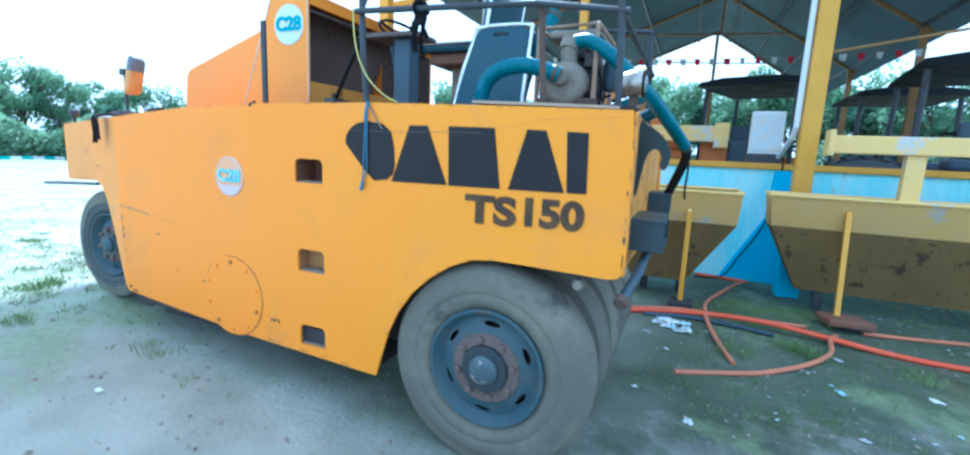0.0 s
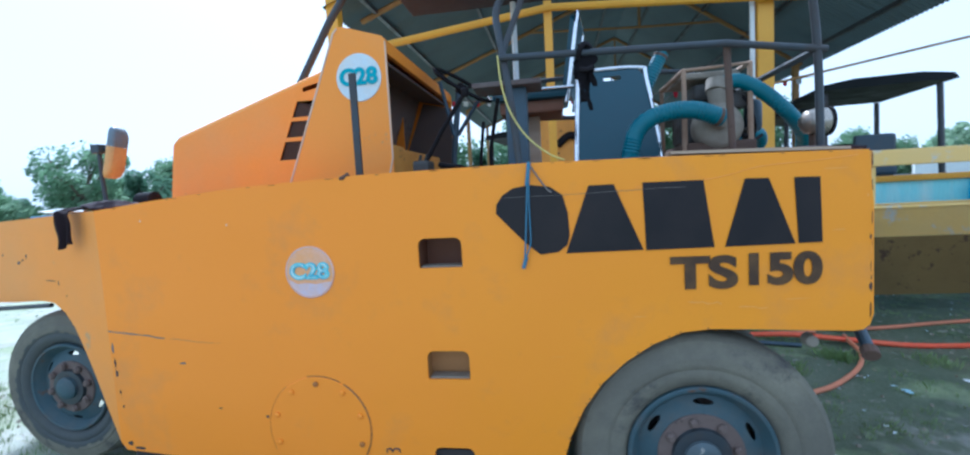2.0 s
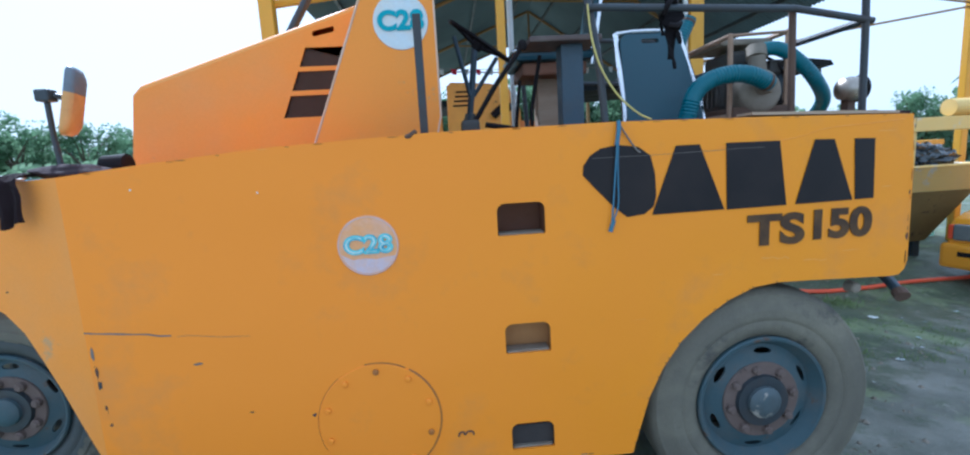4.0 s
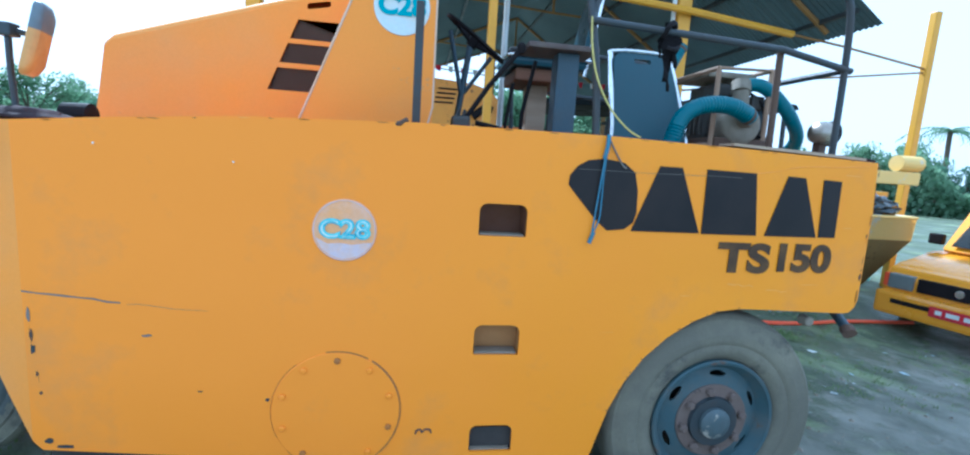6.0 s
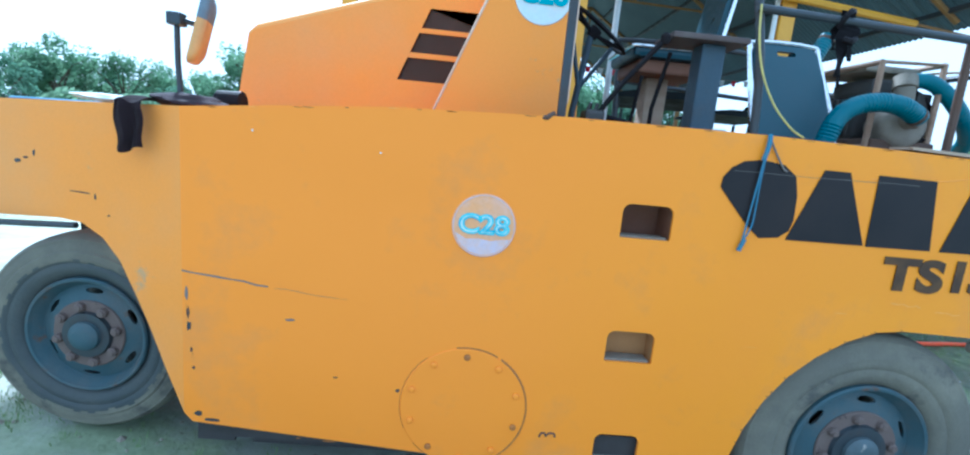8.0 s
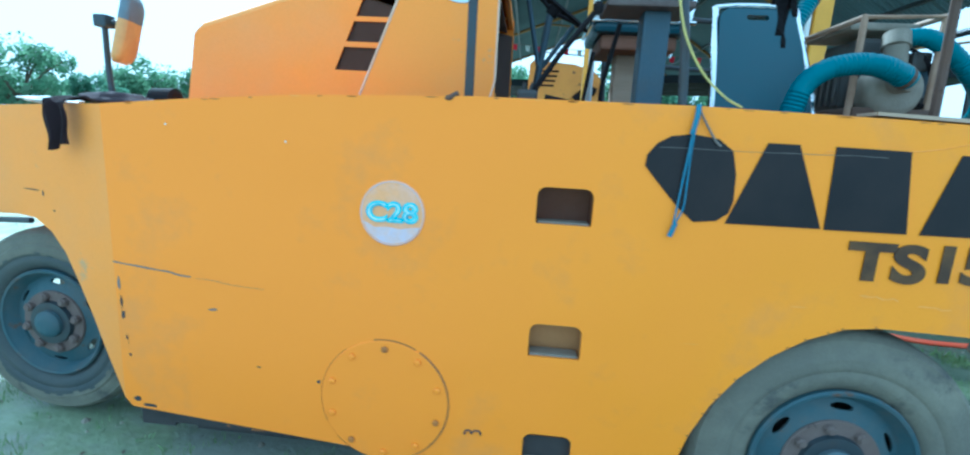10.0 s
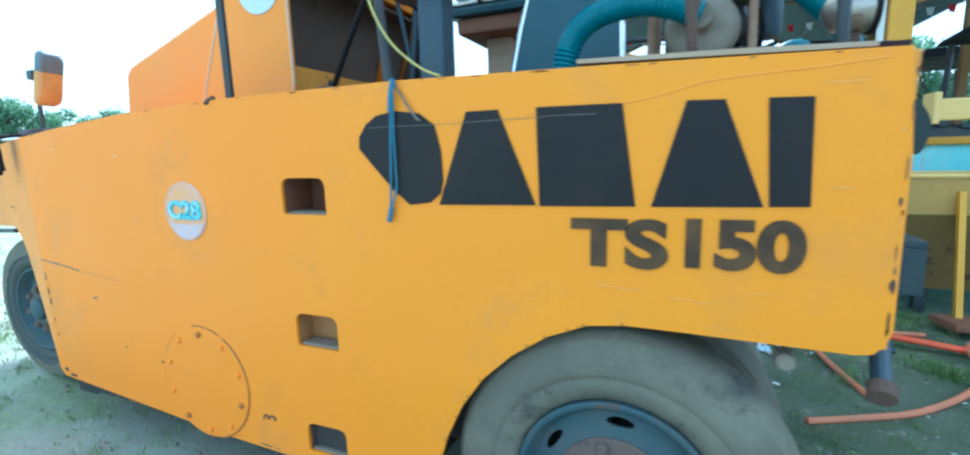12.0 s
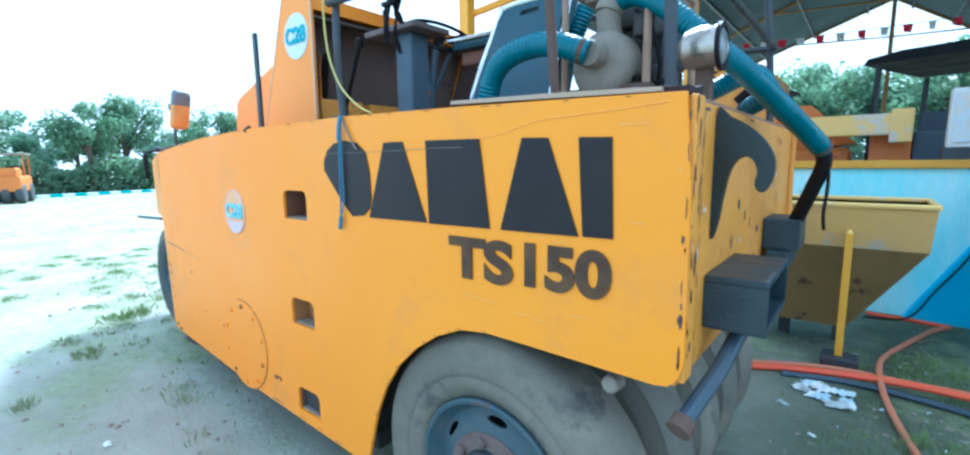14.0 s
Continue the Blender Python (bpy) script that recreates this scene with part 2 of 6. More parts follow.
ENGINE = mat("engine_black", (0.05, 0.048, 0.045), 0.6, second=(0.08, 0.06, 0.05), scale=16, grain=120, bump=0.3)
WHITE = mat("white_paint", (0.75, 0.77, 0.76), 0.5, second=(0.6, 0.63, 0.62), scale=4, grain=80)
STICKER = mat("white_sticker", (0.62, 0.70, 0.74), 0.5, second=(0.72, 0.62, 0.50), scale=9, amount=0.8, grain=90)
STICKER_OLD = mat("worn_sticker", (0.80, 0.38, 0.15), 0.5, second=(0.70, 0.48, 0.42), scale=9, amount=0.8, grain=90)
LILAC = mat("lilac_sticker_film", (0.62, 0.50, 0.56), 0.5, second=(0.74, 0.45, 0.30), scale=16, amount=1.0, grain=90)
TEALINK = mat("teal_ink", (0.02, 0.34, 0.42), 0.5)
SKYINK = mat("worn_teal_ink", (0.18, 0.62, 0.66), 0.5, second=(0.05, 0.32, 0.50), scale=30, amount=1.0)
PALEINK = mat("bleached_ink", (0.62, 0.72, 0.70), 0.5, second=(0.10, 0.50, 0.56), scale=24, amount=1.0)
WALLBLUE = mat("pale_blue_wall", (0.36, 0.84, 0.88), 0.8, second=(0.68, 0.90, 0.88), scale=2.2, amount=1.0, grain=30, bump=0.2, stretch=(1.6, 1, 0.35), third=(0.45, 0.55, 0.53), third_scale=4, third_cut=0.64)
BLUEWALL = mat("blue_wall_paint", (0.07, 0.50, 0.80), 0.8, second=(0.16, 0.58, 0.82), scale=2, amount=0.9, grain=30, bump=0.2)
TRUSS = mat("truss_paint", (0.30, 0.17, 0.05), 0.7, second=(0.16, 0.10, 0.05), scale=3)
LAMPMETAL = mat("dull_lamp_shell", (0.42, 0.38, 0.33), 0.3, metal=0.9, second=(0.25, 0.2, 0.16), scale=9)
SHEET = mat("zinc_roof_sheet", (0.125, 0.16, 0.155), 0.6, metal=0.2, second=(0.08, 0.10, 0.10), scale=0.6, grain=30)
TYPEINK = mat("faded_type_ink", (0.07, 0.042, 0.026), 0.6, second=(0.15, 0.085, 0.036), scale=9, amount=1.0, spec=0.2)
# rusty brown, with the shade of the downward slope painted in
BELLY = mat("rusty_shaded_belly", (0.34, 0.23, 0.08), 0.7, second=(0.20, 0.14, 0.06), scale=2, grain=60, third=(0.13, 0.08, 0.05), third_scale=5, third_cut=0.58)
ORANGE_HOSE = mat("orange_conduit", (0.74, 0.085, 0.025), 0.5, second=(0.60, 0.18, 0.08), scale=5, grain=60)
FADED_HOSE = mat("faded_orange_conduit", (0.58, 0.20, 0.10), 0.6, second=(0.36, 0.20, 0.12), scale=6, grain=60)
CLOTH = mat("dark_cloth", (0.03, 0.016, 0.02), 0.95, second=(0.05, 0.03, 0.04), scale=20, grain=300, bump=0.5)
ROPE_BLUE = mat("blue_rope", (0.06, 0.19, 0.30), 0.8, second=(0.14, 0.20, 0.25), scale=40)
ROPE_YELLOW = mat("yellow_cord", (0.62, 0.52, 0.14), 0.7, second=(0.4, 0.36, 0.2), scale=30)
ROPE_GREY = mat("grey_cord", (0.20, 0.17, 0.15), 0.8)
GLASS_DARK = mat("dark_glass", (0.02, 0.03, 0.035), 0.08, spec=0.8)
BARK = mat("bark", (0.10, 0.075, 0.05), 0.9, second=(0.16, 0.13, 0.10), scale=4, grain=30, bump=0.6)
EDGEWEAR = mat("worn_edge", (0.70, 0.50, 0.36), 0.6, second=(0.55, 0.32, 0.16), scale=8)
LEAF = mat("leaves", (0.17, 0.29, 0.17), 0.8, second=(0.23, 0.34, 0.21), scale=0.7, amount=1.0, grain=3, tone=0.15, spec=0.08)
LEAF_DARK = mat("far_leaves", (0.13, 0.24, 0.16), 0.8, second=(0.19, 0.29, 0.20), scale=0.5, amount=1.0, grain=2, tone=0.15, spec=0.08)
def let_through(m, share):
    """Thin leaves: part of the light comes through from behind."""
    n, l = m.node_tree.nodes, m.node_tree.links
    b, out = n["Principled BSDF"], n["Material Output"]
    tr, mx = n.new("ShaderNodeBsdfTranslucent"), n.new("ShaderNodeMixShader")
    l.new(b.inputs["Base Color"].links[0].from_socket, tr.inputs[0])
    mx.inputs[0].default_value = share
    l.new(b.outputs[0], mx.inputs[1])
    l.new(tr.outputs[0], mx.inputs[2])
    l.new(mx.outputs[0], out.inputs[0])


let_through(LEAF, 0.6)
let_through(LEAF_DARK, 0.6)
BRUSHLEAF = mat("brush_leaves", (0.21, 0.33, 0.20), 0.8, second=(0.28, 0.38, 0.26), scale=0.4, amount=1.0, grain=2, tone=0.15, spec=0.08)
let_through(BRUSHLEAF, 0.6)
GRASS = mat("grass", (0.18, 0.27, 0.09), 0.7, second=(0.27, 0.33, 0.15), scale=1.5, amount=1.0)
LITTER = mat("plastic_litter", (0.62, 0.68, 0.72), 0.4, second=(0.35, 0.6, 0.72), scale=3, amount=1.0)
FILM = mat("grey_plastic_film", (0.50, 0.53, 0.52), 0.3, second=(0.30, 0.36, 0.36), scale=12, amount=1.0)
CARPAINT = mat("car_paint", (0.80, 0.34, 0.012), 0.25, second=(0.74, 0.31, 0.02), scale=1, coat=0.6, grain=200, bump=0.02)
ORANGE_M = mat("orange_machine", (0.62, 0.18, 0.02), 0.5, second=(0.45, 0.14, 0.03), scale=2, third=(0.10, 0.05, 0.03), third_scale=6, third_cut=0.64)
RED = mat("red_cloth", (0.65, 0.02, 0.06), 0.7)
PLATE_RED = mat("plate_red", (0.55, 0.02, 0.04), 0.5)
MIRRORGREY = mat("mirror_grey", (0.16, 0.20, 0.24), 0.5, second=(0.12, 0.14, 0.16), scale=8)
MIRRORTAN = mat("mirror_tan", (0.68, 0.36, 0.11), 0.5, second=(0.50, 0.28, 0.12), scale=8)
TANFRAME = mat("tan_tube", (0.36, 0.24, 0.16), 0.7, second=(0.22, 0.13, 0.08), scale=12, grain=90)
PALEBOARD = mat("pale_board", (0.46, 0.34, 0.24), 0.85, second=(0.30, 0.20, 0.13), scale=5, grain=70, bump=0.3, stretch=(0.3, 3, 3))
LAMPGLASS = mat("lamp_glass", (0.16, 0.18, 0.18), 0.08, spec=0.8, second=(0.2, 0.22, 0.22), scale=30)
WIRE = mat("grille_wire", (0.11, 0.06, 0.04), 0.7)


# ---- ground ----
def gz(x, y):
    s = min(max(-x, 0.0), 3.6) / 3.6
    front = 0.275 * (s * s * (3 - 2 * s) * 0.4 + s * 0.6)
    back = min(max((y - 1.5) / 2.5, 0.0), 1.0)
    fall = min(max((-x - 5.0) / 25.0, 0.0), 1.0)       # the open yard falls away ahead of the roller
    dip = min(max((x - 2.0) / 2.0, 0.0), 1.0) * min(max((3.5 - y) / 0.8, 0.0), 1.0)    # and dips a little where the pickup stands
    return -0.035 + front * (1 - 0.5 * back) + 0.035 * back - 0.62 * fall - 0.20 * dip


def ground_material():
    m = bpy.data.materials.new("wet_dirt_and_shade")
    m.use_nodes = True
    n, l = m.node_tree.nodes, m.node_tree.links
    b = n["Principled BSDF"]
    co = n.new("ShaderNodeTexCoord")
    def tex(s, d=8, r=0.6):
        t = n.new("ShaderNodeTexNoise")
        t.inputs["Scale"].default_value, t.inputs["Detail"].default_value, t.inputs["Roughness"].default_value = s, d, r
        l.new(co.outputs["Object"], t.inputs["Vector"])
        return t.outputs["Fac"]
    def rng(v, lo, hi, a=0.0, z=1.0):
        r = n.new("ShaderNodeMapRange")
        for k, q in (("From Min", lo), ("From Max", hi), ("To Min", a), ("To Max", z)):
            r.inputs[k].default_value = q
        l.new(v, r.inputs["Value"])
        return r.outputs[0]
    def mix(f, a, c):
        x = n.new("ShaderNodeMix")
        x.data_type = "RGBA"
        l.new(f, x.inputs[0])
        for s, v in ((6, a), (7, c)):
            l.new(v, x.inputs[s]) if not isinstance(v, tuple) else setattr(x.inputs[s], "default_value", (*v, 1))
        return x.outputs[2]
    mid, fine = tex(1.7), tex(35, 6, 0.7)
    xyz = n.new("ShaderNodeSeparateXYZ")
    l.new(co.outputs["Object"], xyz.inputs[0])
    wob = n.new("ShaderNodeMath")
    wob.operation = "MULTIPLY_ADD"
    l.new(tex(0.8, 6), wob.inputs[0])
    wob.inputs[1].default_value = 3.0
    l.new(xyz.outputs[0], wob.inputs[2])
    soil_and_shade = rng(wob.outputs[0], 0.3, 2.5)                 # pale sandy yard ahead, damp soil darkened with painted shade towards the shed
    sand = mix(rng(mid, 0.35, 0.65), (0.40, 0.405, 0.335), (0.25, 0.255, 0.20))
    # shade by the shed and rear tyre is also put into these tones
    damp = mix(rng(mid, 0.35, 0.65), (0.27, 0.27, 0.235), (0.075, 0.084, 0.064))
    back = n.new("ShaderNodeMath")                        # moss, weeds and painted shade thicken towards the wall and the roller's rear
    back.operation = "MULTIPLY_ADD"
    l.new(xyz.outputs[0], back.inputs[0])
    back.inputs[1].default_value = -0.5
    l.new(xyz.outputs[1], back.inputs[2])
    moss_and_shade = n.new("ShaderNodeMath")
    moss_and_shade.operation = "ADD"
    l.new(rng(back.outputs[0], -0.4, 1.1, -0.16, 0.30), moss_and_shade.inputs[0])
    l.new(tex(5.5, 8, 0.7), moss_and_shade.inputs[1])
    damp = mix(rng(moss_and_shade.outputs[0], 0.46, 0.62, 0, 0.75), damp, (0.042, 0.072, 0.026))
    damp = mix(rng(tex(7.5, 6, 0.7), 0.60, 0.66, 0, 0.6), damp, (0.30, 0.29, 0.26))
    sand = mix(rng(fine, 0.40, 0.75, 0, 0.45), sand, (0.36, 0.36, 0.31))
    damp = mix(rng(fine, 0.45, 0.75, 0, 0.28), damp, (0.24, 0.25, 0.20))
    dirt = mix(soil_and_shade, sand, damp)
    green = mix(rng(tex(22), 0.3, 0.7), (0.17, 0.23, 0.10), (0.30, 0.35, 0.19))
    film = n.new("ShaderNodeMath")                        # thin green growth ahead of the front wheels
    film.operation = "ADD"
    l.new(rng(xyz.outputs[0], -3.3, -2.3, 0.085, 0.0), film.inputs[0])
    l.new(tex(0.9, 10, 0.7), film.inputs[1])
    col = mix(rng(film.outputs[0], 0.53, 0.64, 0, 0.75), dirt, green)
    l.new(col, b.inputs["Base Color"])
    l.new(rng(tex(0.7, 5), 0.42, 0.6, 0.85, 0.38), b.inputs["Roughness"])
    bp = n.new("ShaderNodeBump")
    bp.inputs["Strength"].default_value, bp.inputs["Distance"].default_value = 0.6, 0.02
    l.new(fine, bp.inputs["Height"])
    l.new(bp.outputs[0], b.inputs["Normal"])
    return m


def spread(lo, hi, fine_lo, fine_hi, step, ratio=1.25):
    out = list(np.arange(fine_lo, fine_hi + 1e-6, step))
    for sign, edge in ((1, hi), (-1, lo)):
        s, p = step, out[-1] if sign > 0 else out[0]
        while sign * p < sign * edge:
            s *= ratio
            p += sign * s
            out.append(p) if sign > 0 else out.insert(0, p)
    return out


xs, ys = spread(-500, 500, -5, 6, 0.12), spread(-500, 500, -3.5, 7, 0.12)
bm = B()
grid = []
for y in ys:
    row = []
    for x in xs:
        near = 1.0 if abs(x) < 8 and abs(y) < 9 else 0.0
        z = gz(x, y) + near * (0.012 * noise.noise((x * 1.3, y * 1.3, 0)) + 0.008 * noise.noise((x * 4, y * 4, 3)))
        row.append(bm.verts.new((x, y, z)))
    grid.append(row)
for a, b in zip(grid, grid[1:]):
    for i in range(len(xs) - 1):
        bm.faces.new((a[i], a[i + 1], b[i + 1], b[i]))
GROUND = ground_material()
solid("ground", bm, GROUND, "damp grey-brown dirt yard with mossy green patches and painted-in shade", "ground", kind="structure", smooth=True)

# ---- the roller ----
roller = thing("pneumatic_roller", "orange-yellow pneumatic tyred road roller parked on damp dirt", "road roller")


def face_y(y0):
    return lambda u, v, w: (u, y0 + w, v)


def nose(u, v, w):
    return (u, 0.26 * (-2.6 - u) + w, v)


HOLES = [(-1.070, -0.886, 1.235, 1.358), (-1.062, -0.882, 0.762, 0.884), (-1.056, -0.882, 0.350, 0.464)]
arch = [(0.06, 0.968), (-0.04, 0.956), (-0.15, 0.910), (-0.255, 0.840), (-0.348, 0.752), (-0.424, 0.645), (-0.480, 0.528), (-0.518, 0.405), (-0.553, 0.285)]
top_line = [(-2.6, 1.548), (-2.3, 1.578), (-1.88, 1.612), (-1.3, 1.634), (-0.6, 1.638), (0.0, 1.627), (0.595, 1.610)]
outline = top_line + [(0.612, 1.40), (0.614, 1.02), (0.604, 0.985), (0.582, 0.962), (0.55, 0.957), (0.2, 0.966)] + arch + [(-0.6, 0.283), (-1.5, 0.318), (-2.57, 0.405), (-2.6, 0.44)]
pockets = [round_rect(*h, 0.03, 0.006) for h in HOLES]
bm = plate(B(), outline, pockets, 0.012, face_y(0.0))
side_panel = part("side_panel", bm, PAINT, roller, "orange-yellow painted side panel with square foot holes")
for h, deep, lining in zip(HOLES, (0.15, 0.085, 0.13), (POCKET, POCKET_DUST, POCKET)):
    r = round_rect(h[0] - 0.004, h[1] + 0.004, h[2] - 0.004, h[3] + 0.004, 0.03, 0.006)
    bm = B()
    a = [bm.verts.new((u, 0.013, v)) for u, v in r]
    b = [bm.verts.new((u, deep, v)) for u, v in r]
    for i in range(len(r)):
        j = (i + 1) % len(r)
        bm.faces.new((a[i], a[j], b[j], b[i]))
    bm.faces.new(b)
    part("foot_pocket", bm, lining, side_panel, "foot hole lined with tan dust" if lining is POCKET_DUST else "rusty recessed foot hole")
for h in HOLES:
    part("pocket_sill", box(B(), h[0] + 0.006, h[1] - 0.006, 0.014, 0.075, h[2] - 0.002, h[2] + 0.007, 0.002), CAST, side_panel, "pale dusty sill of a foot hole")
nose_out = [(-2.6, 1.548), (-3.85, 1.505), (-3.88, 1.30), (-3.885, 1.062), (-3.4, 1.085), (-3.12, 1.105), (-3.02, 1.10), (-2.93, 1.055), (-2.86, 0.98), (-2.80, 0.87), (-2.74, 0.75), (-2.68, 0.61), (-2.6, 0.44)]
part("nose_panel", plate(B(), nose_out, [], 0.012, nose), PAINT_DULL, roller, "orange painted nose panel with scrapes")

# round cover with bolts
bm = lathe(B(), [(0.0, 0.236), (-0.003, 0.2355), (-0.0045, 0.233), (-0.0045, 0.001)], (-1.572, 0, 0.535), n=56)
cover = part("round_cover", bm, PAINT, roller, "round bolted cover")
for k in range(10):
    w = radians(90 + 36 * k)
    c = (-1.572 + 0.205 * math.cos(w), -0.006, 0.535 + 0.205 * math.sin(w))
    part("bolt", lathe(B(), [(0, 0.012), (-0.005, 0.012), (-0.008, 0.007)], c, n=10), SEAM if k in (0, 4, 7) else PAINT, cover)
for a0, a1, r in ((-78, 58, 0.0042), (62, 100, 0.0026), (128, 205, 0.0009), (222, 275, 0.0012)):
    pts = [(-1.572 + 0.2385 * math.cos(radians(a0 + (a1 - a0) * k / 24)), -0.0005, 0.535 + 0.2385 * math.sin(radians(a0 + (a1 - a0) * k / 24))) for k in range(25)]
    part("cover_seam", tube(B(), pts, r, 5), SEAM, cover, "dirty broken seam round the cover")

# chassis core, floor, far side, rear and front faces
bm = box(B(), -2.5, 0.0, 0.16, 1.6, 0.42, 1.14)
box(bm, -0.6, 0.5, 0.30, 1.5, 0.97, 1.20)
# bulkhead, belly pans and block: unseen, added to stop light leaking beneath
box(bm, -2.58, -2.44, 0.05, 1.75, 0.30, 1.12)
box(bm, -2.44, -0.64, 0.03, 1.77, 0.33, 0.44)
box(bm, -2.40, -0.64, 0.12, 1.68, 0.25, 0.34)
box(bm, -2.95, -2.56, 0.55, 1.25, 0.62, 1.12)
part("chassis", bm, DARK, roller, "dark chassis core with added boxes that keep light out beneath")
bm = plate(B(), outline, [], 0.012, face_y(1.788))
part("side_panel", bm, PAINT, roller)
part("nose_panel", plate(B(), nose_out, [], 0.012, lambda u, v, w: (u, 1.8 - 0.26 * (-2.6 - u) - w, v)), PAINT, roller)
part("front_panel", box(B(), -3.885, -3.86, 0.335, 1.465, 1.06, 1.50), PAINT, roller)
bm = box(B(), -3.85, -1.80, 0.36, 1.44, 1.475, 1.49)
box(bm, -2.62, -1.78, 0.02, 1.78, 1.515, 1.53)
part("nose_deck", bm, PAINT, roller)
part("cab_floor", box(B(), -1.8, -0.2, 0.014, 1.786, 1.15, 1.165), STEEL, roller)
bm = box(B(), 0.555, 0.575, 0.015, 1.785, 0.96, 1.60, 0.004)
box(bm, 0.576, 0.592, 0.015, 0.075, 0.97, 1.605, 0.004)
box(bm, 0.576, 0.592, 1.725, 1.785, 0.97, 1.605, 0.004)
rear = part("rear_panel", bm, PAINT_RUST, roller, "yellow rear panel with chipped rusty edges")
rear.location.x = 0.021
bm = prism(B(), [(-0.22, 1.624), (0.585, 1.604), (0.585, 1.613), (-0.22, 1.634)], 0.016, 1.78)
part("rear_deck", bm, PLANK, roller, "brown weathered deck board")
bm = B()
t = bmesh.new()
bmesh.ops.create_cube(t, size=1)
bmesh.ops.subdivide_edges(t, edges=t.edges[:], cuts=5, use_grid_fill=True)
for v in t.verts:
    v.co = Vector((v.co.x * 0.20, v.co.y * 0.07, v.co.z * 0.018))
    v.co += Vector((0.01, 0.008, 0.008)) * noise.noise(v.co * 40)
add(bm, t, pose(0.50, 0.06, 1.622, 4, 3, -6))
part("broken_board", bm, CLOTH, roller, "splintered dark board end")
part("edge_board", prism(B(), [(-0.07, 1.637), (0.54, 1.615), (0.54, 1.625), (0.3, 1.636), (-0.07, 1.647)], 0.004, 0.10), PALEBOARD, roller, "pale weathered board along the deck edge")
part("deck_edge", box(B(), -0.22, -0.20, 0.02, 1.78, 1.17, 1.627), PAINT_RUST, roller)
hook = [(0.576, 1.575), (0.605, 1.573), (0.65, 1.545), (0.685, 1.51), (0.705, 1.47), (0.705, 1.43), (0.692, 1.395), (0.678, 1.392), (0.668, 1.41), (0.672, 1.44), (0.662, 1.466), (0.645, 1.475), (0.628, 1.468), (0.612, 1.44), (0.60, 1.38), (0.59, 1.31), (0.576, 1.285)]
part("rear_hook", prism(B(), rounded(hook, 3), 0.24, 0.268), HOOKPAINT, rear, "dark teal painted tow hook plate")
bracket = part("tow_bracket", box(B(), 0.577, 0.60, 0.226, 0.544, 1.062, 1.165), TOWPAINT, roller, "dark navy tow bracket box")
for y0, y1, z0, z1, bv in ((0.21, 0.56, 1.165, 1.182, 0.003), (0.21, 0.56, 1.045, 1.062, 0.003), (0.21, 0.226, 1.062, 1.165, 0), (0.544, 0.56, 1.062, 1.165, 0)):
    part("bracket_plate", box(B(), 0.577, 0.718, y0, y1, z0, z1, bv), TOWPAINT, bracket)
bm = box(B(), 0.577, 0.70, 1.05, 1.25, 1.12, 1.24, 0.006)
bracket.location.x = 0.021
rest = part("tow_bracket", bm, TOWPAINT, roller)
rest.location.x = 0.021
part("bracket_plate", box(B(), 0.60, 0.67, 1.0, 1.30, 1.05, 1.12, 0.006), TOWPAINT, rest)
pipe_ = part("drain_pipe", tube(B(), [(0.655, 0.33, 1.045), (0.63, 0.18, 0.955), (0.592, 0.02, 0.875)], 0.021, 12), BLUESTEEL, roller, "dark pipe stub below the tow bracket")
pipe_.location.x = 0.021
part("pipe_cap", tube(B(), [(0.595, 0.03, 0.88), (0.588, 0.002, 0.862)], 0.029, 12), RUST, pipe_, "rusty pipe cap")


def rear_chip(y, z, ry_, rz_, material, seed, x=0.5765):
    rn = random.Random(seed)
    bm = B()
    bm.faces.new([bm.verts.new((x, y + ry_ * rn.uniform(0.5, 1.1) * math.cos(k * 0.628), z + rz_ * rn.uniform(0.5, 1.1) * math.sin(k * 0.628))) for k in range(10)])
    part("paint_chip", bm, material, rear, "rust spot or smear on the rear panel")


for i, (y, z, a_, b_, m_, x_) in enumerate((
        (0.045, 1.53, 0.010, 0.05, RUST, 0.5935), (0.05, 1.24, 0.018, 0.05, RUST, 0.5935), (0.035, 1.17, 0.012, 0.03, CLOTH, 0.5935), (0.06, 1.36, 0.008, 0.03, RUST, 0.5935), (0.03, 1.45, 0.006, 0.02, SCUFF, 0.5935),
        (0.04, 1.05, 0.012, 0.02, RUST, 0.5935), (0.09, 1.49, 0.008, 0.06, RUST, 0.5765), (0.58, 1.33, 0.03, 0.03, RUST, 0.5765), (0.68, 1.29, 0.018, 0.035, RUST, 0.5765), (0.78, 1.25, 0.012, 0.03, RUST, 0.5765),
        (0.50, 1.22, 0.012, 0.03, RUST, 0.5765), (1.18, 1.46, 0.02, 0.09, WHITE, 0.5765), (1.22, 1.36, 0.015, 0.06, STICKER, 0.5765), (0.90, 1.12, 0.04, 0.012, RUST, 0.5765), (1.35, 1.30, 0.02, 0.06, RUST, 0.5765), (0.62, 1.10, 0.03, 0.01, RUST, 0.5765), (0.16, 1.585, 0.05, 0.008, RUST, 0.5765), (0.7, 1.59, 0.09, 0.006, RUST, 0.5765))):
    rear_chip(y, z, a_ * 0.6, b_ * 0.7, m_, 100 + i, x_)
rn_ = random.Random(41)
